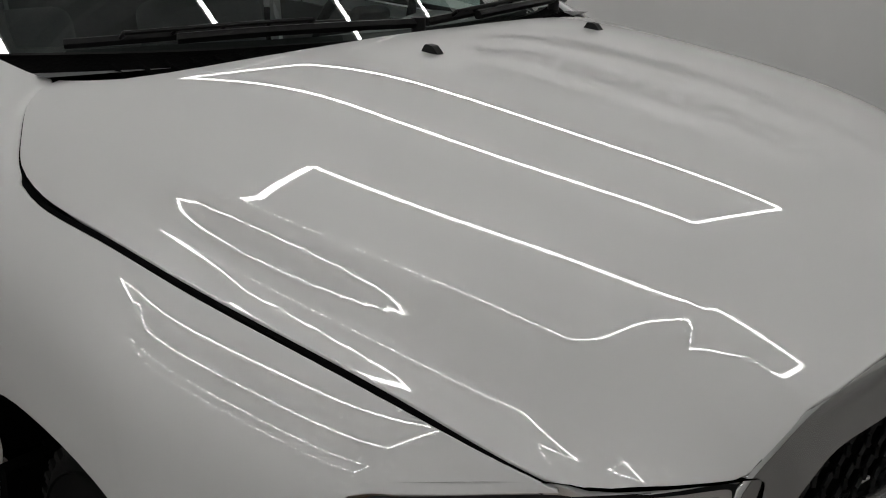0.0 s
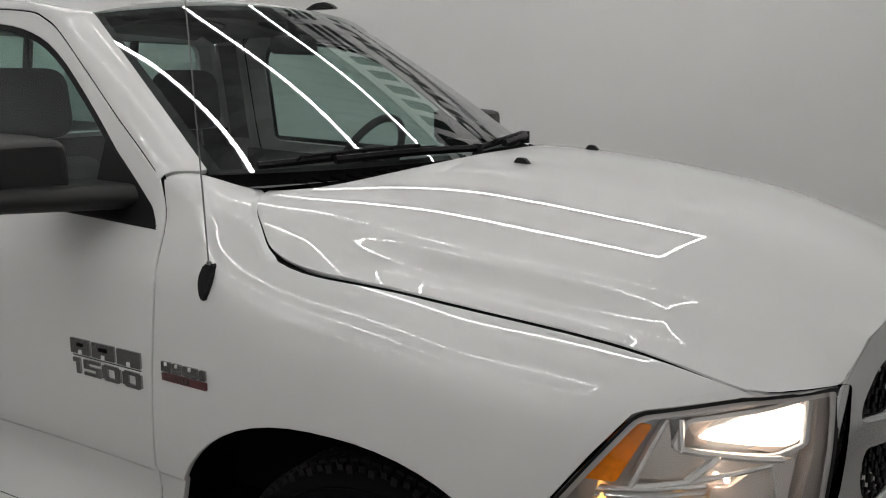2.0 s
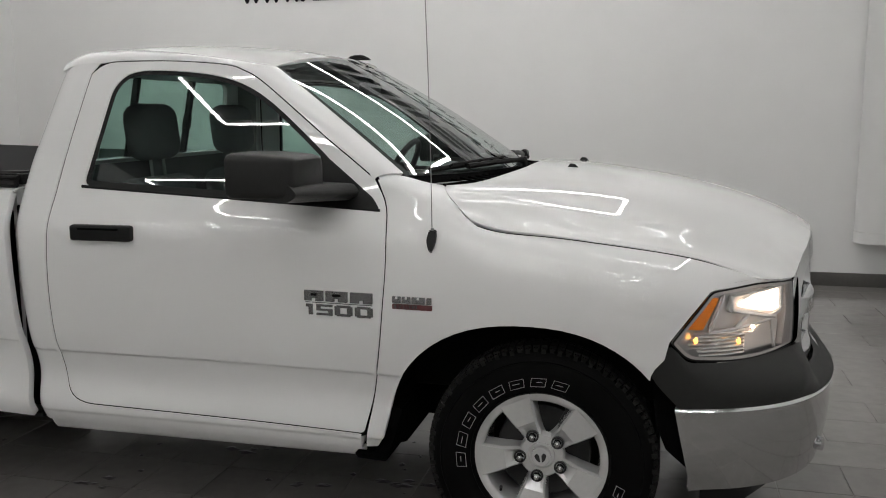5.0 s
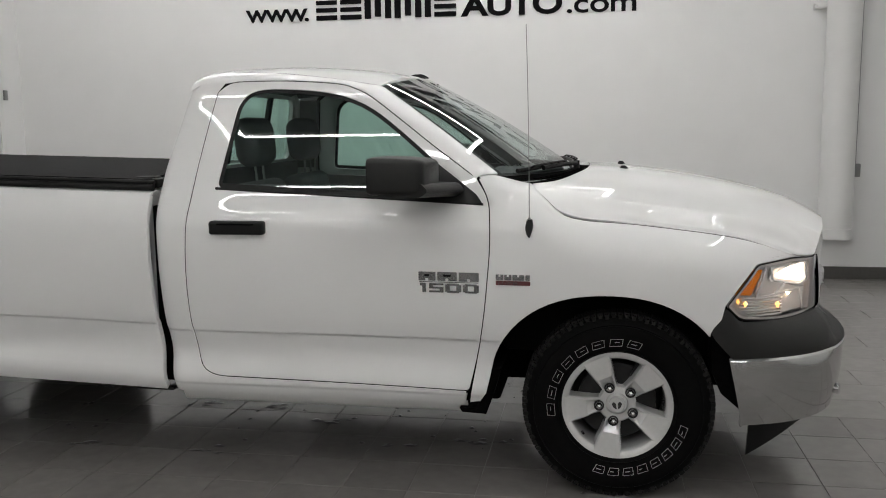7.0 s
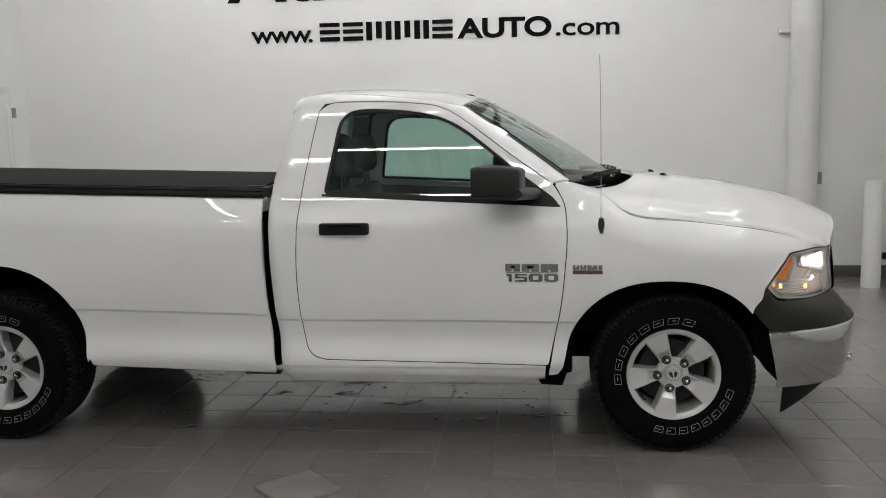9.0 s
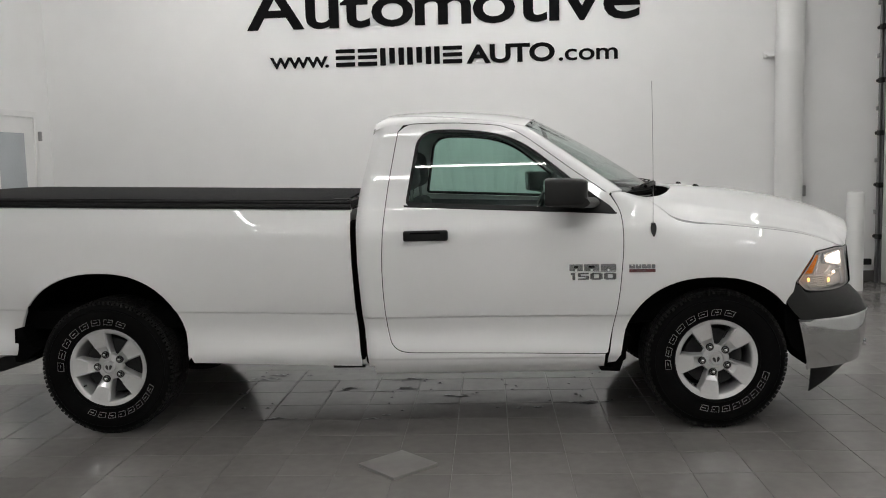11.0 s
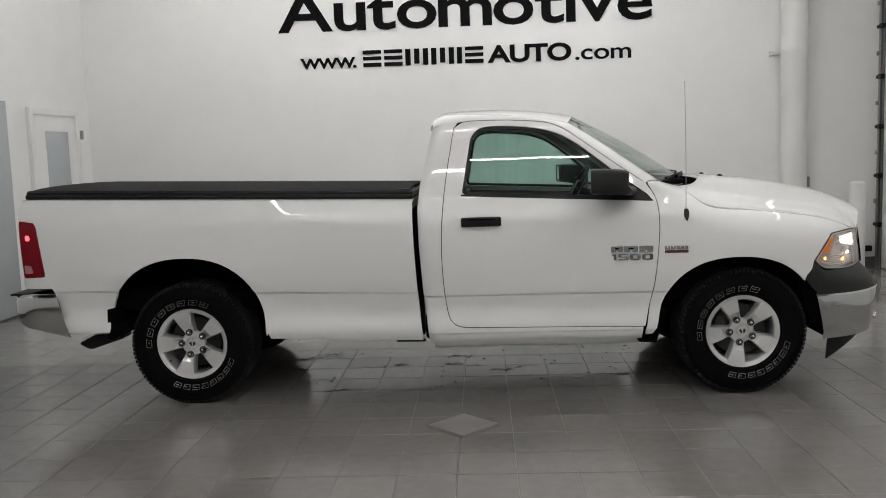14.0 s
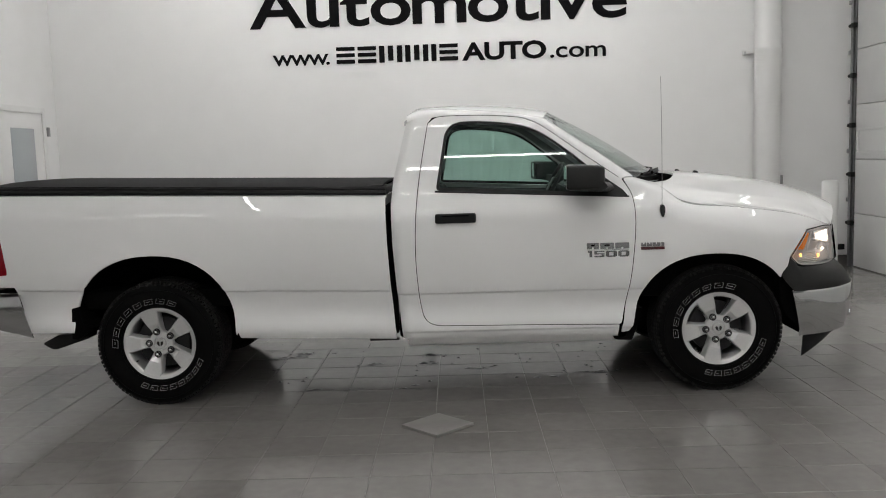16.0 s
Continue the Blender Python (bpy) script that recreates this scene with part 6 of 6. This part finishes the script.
part("sensor_body", bm, BLACK, box_ob)

# white door with a glass light in the west wall
pd = structure(box("door_2", (WX0 + 0.004, 3.20, 0.0), (WX0 + 0.035, 4.24, 2.19), TRIMWHITE, bevel=0.004), "white flush door with a narrow glazed panel", "door")
GLAZE = material("door_glazing", (0.42, 0.45, 0.47), 0.12, vary=0.05)
box("glazed_panel", (WX0 + 0.030, 3.47, 0.95), (WX0 + 0.039, 4.02, 2.005), GLAZE, pd, "pale grey glazing", 0.002)
for lo, hi in (((3.12, 0.0), (3.20, 2.26)), ((4.24, 0.0), (4.32, 2.26)), ((3.20, 2.19), (4.24, 2.26))):
    box("door_frame", (WX0 + 0.002, lo[0], lo[1]), (WX0 + 0.05, hi[0], hi[1]), TRIMWHITE, pd, bevel=0.003)
for z in (1.92, 1.05, 0.25):
    box("hinge", (WX0 + 0.035, 4.315, z), (WX0 + 0.075, 4.365, z + 0.11), STEEL, pd, bevel=0.003)
structure(box("door_3", (WX0 + 0.004, 1.45, 0.02), (WX0 + 0.03, 2.68, 2.30), GLAZE, bevel=0.004), "pale blue-grey glazed door leaf", "door")

# a thin plate lying turned on the tiles beside the truck
plate = thing("floor_plate", (-1.785, -1.52, 0), "thin grey metal floor plate lying turned on the tiles", "floor plate")
bm = bmesh.new()
add_box(bm, (-0.148, -0.148, 0.0), (0.148, 0.148, 0.016), 0.002, Matrix.Translation((-1.785, -1.515, 0.001)) @ Matrix.Rotation(radians(45), 4, "Z"))
PLATE = material("plate_grey", (0.21, 0.20, 0.19), 0.30, vary=0.12, grain=20)
part("plate", bm, PLATE, plate)

# fallen leaves and slush under the truck
debris = tagged(new("floor_dirt", bpy.data.meshes.new("floor_dirt")), "dark wet crumbs of dirt and slush under the truck", "dirt", kind="stuff")
bm = bmesh.new()
rnd = random.Random(4)
for k in range(70):
    x, y = rnd.uniform(-3.2, 0.1), rnd.gauss(0.15, 0.38)
    r = rnd.uniform(0.006, 0.022)
    ring = [bm.verts.new((x + r * rnd.uniform(0.5, 1.4) * math.cos(a), y + r * rnd.uniform(0.5, 1.4) * math.sin(a), 0.0015)) for a in [2 * math.pi * i / 7 for i in range(7)]]
    top = bm.verts.new((x, y, 0.003 + r * 0.3))
    for i in range(7):
        bm.faces.new((ring[i], ring[(i + 1) % 7], top))
for k in range(15):
    x, y = rnd.uniform(-3.3, 0.4), rnd.uniform(-0.75, 0.6)
    for q in range(5):
        r, cx, cy = rnd.uniform(0.012, 0.042), x + rnd.gauss(0, 0.05), y + rnd.gauss(0, 0.02)
        ring = [bm.verts.new((cx + r * rnd.uniform(0.5, 1.6) * math.cos(a), cy + r * rnd.uniform(0.3, 0.9) * math.sin(a), 0.0012)) for a in [2 * math.pi * i / 9 for i in range(9)]]
        top = bm.verts.new((cx, cy, 0.002 + r * 0.12))
        for i in range(9):
            bm.faces.new((ring[i], ring[(i + 1) % 9], top))
bm.to_mesh(debris.data)
bm.free()
DIRT = material("wet_dirt", (0.035, 0.032, 0.03), 0.3, vary=0.3, grain=80)
debris.data.materials.append(DIRT)


# ---------------------------------------------------------------- floor tiles, the nearest as single pieces, the rest joined
ROW, EDGE_Y = 0.32, 0.28


def tile_verts(x, y, w, h, g=0.0018):
    def around(a, z):
        return [(x + p, y + q, z) for p, q in ((a, a), (w - a, a), (w - a, h - a), (a, h - a))]
    return around(g, -0.005) + around(g, -0.0012) + around(g + 0.0025, 0.0)


TILE_FACES = [(8, 9, 10, 11)] + [(4 + i, 4 + (i + 1) % 4, 8 + (i + 1) % 4, 8 + i) for i in range(4)] + [(i, (i + 1) % 4, 4 + (i + 1) % 4, 4 + i) for i in range(4)]
tile_me = {}
for width in (TILE, 2 * TILE):
    tile_me[width] = bpy.data.meshes.new("tile")
    tile_me[width].from_pydata(tile_verts(0, 0, width, ROW), [], TILE_FACES)
    tile_me[width].materials.append(TILES if width == TILE else LONG_TILES)
rest = {TILE: ([], []), 2 * TILE: ([], [])}
for j in range(-34, 14):
    # square tiles in front, long ones laid half over half from under the truck to the far wall
    y = EDGE_Y + j * ROW
    width = TILE if j < 0 else 2 * TILE
    for i in range(-24, 12):
        x = i * width - (TILE if j % 2 == 0 and j >= 0 else 0)
        if x < WX0 - 2 * TILE or x > WX1 + 0.1:
            continue
        if -4.3 < x < 0.95 and -2.7 < y < 1.4:
            link("tile", tile_me[width], floor).location = (x, y, 0)
        else:
            verts, faces = rest[width]
            k = len(verts)
            verts += tile_verts(x, y, width, ROW)
            faces += [tuple(q + k for q in f) for f in TILE_FACES]
for width, mat in ((TILE, TILES), (2 * TILE, LONG_TILES)):
    tagged(shape("tiles_beyond", *rest[width], mat, floor, smooth=False), kind="stuff")
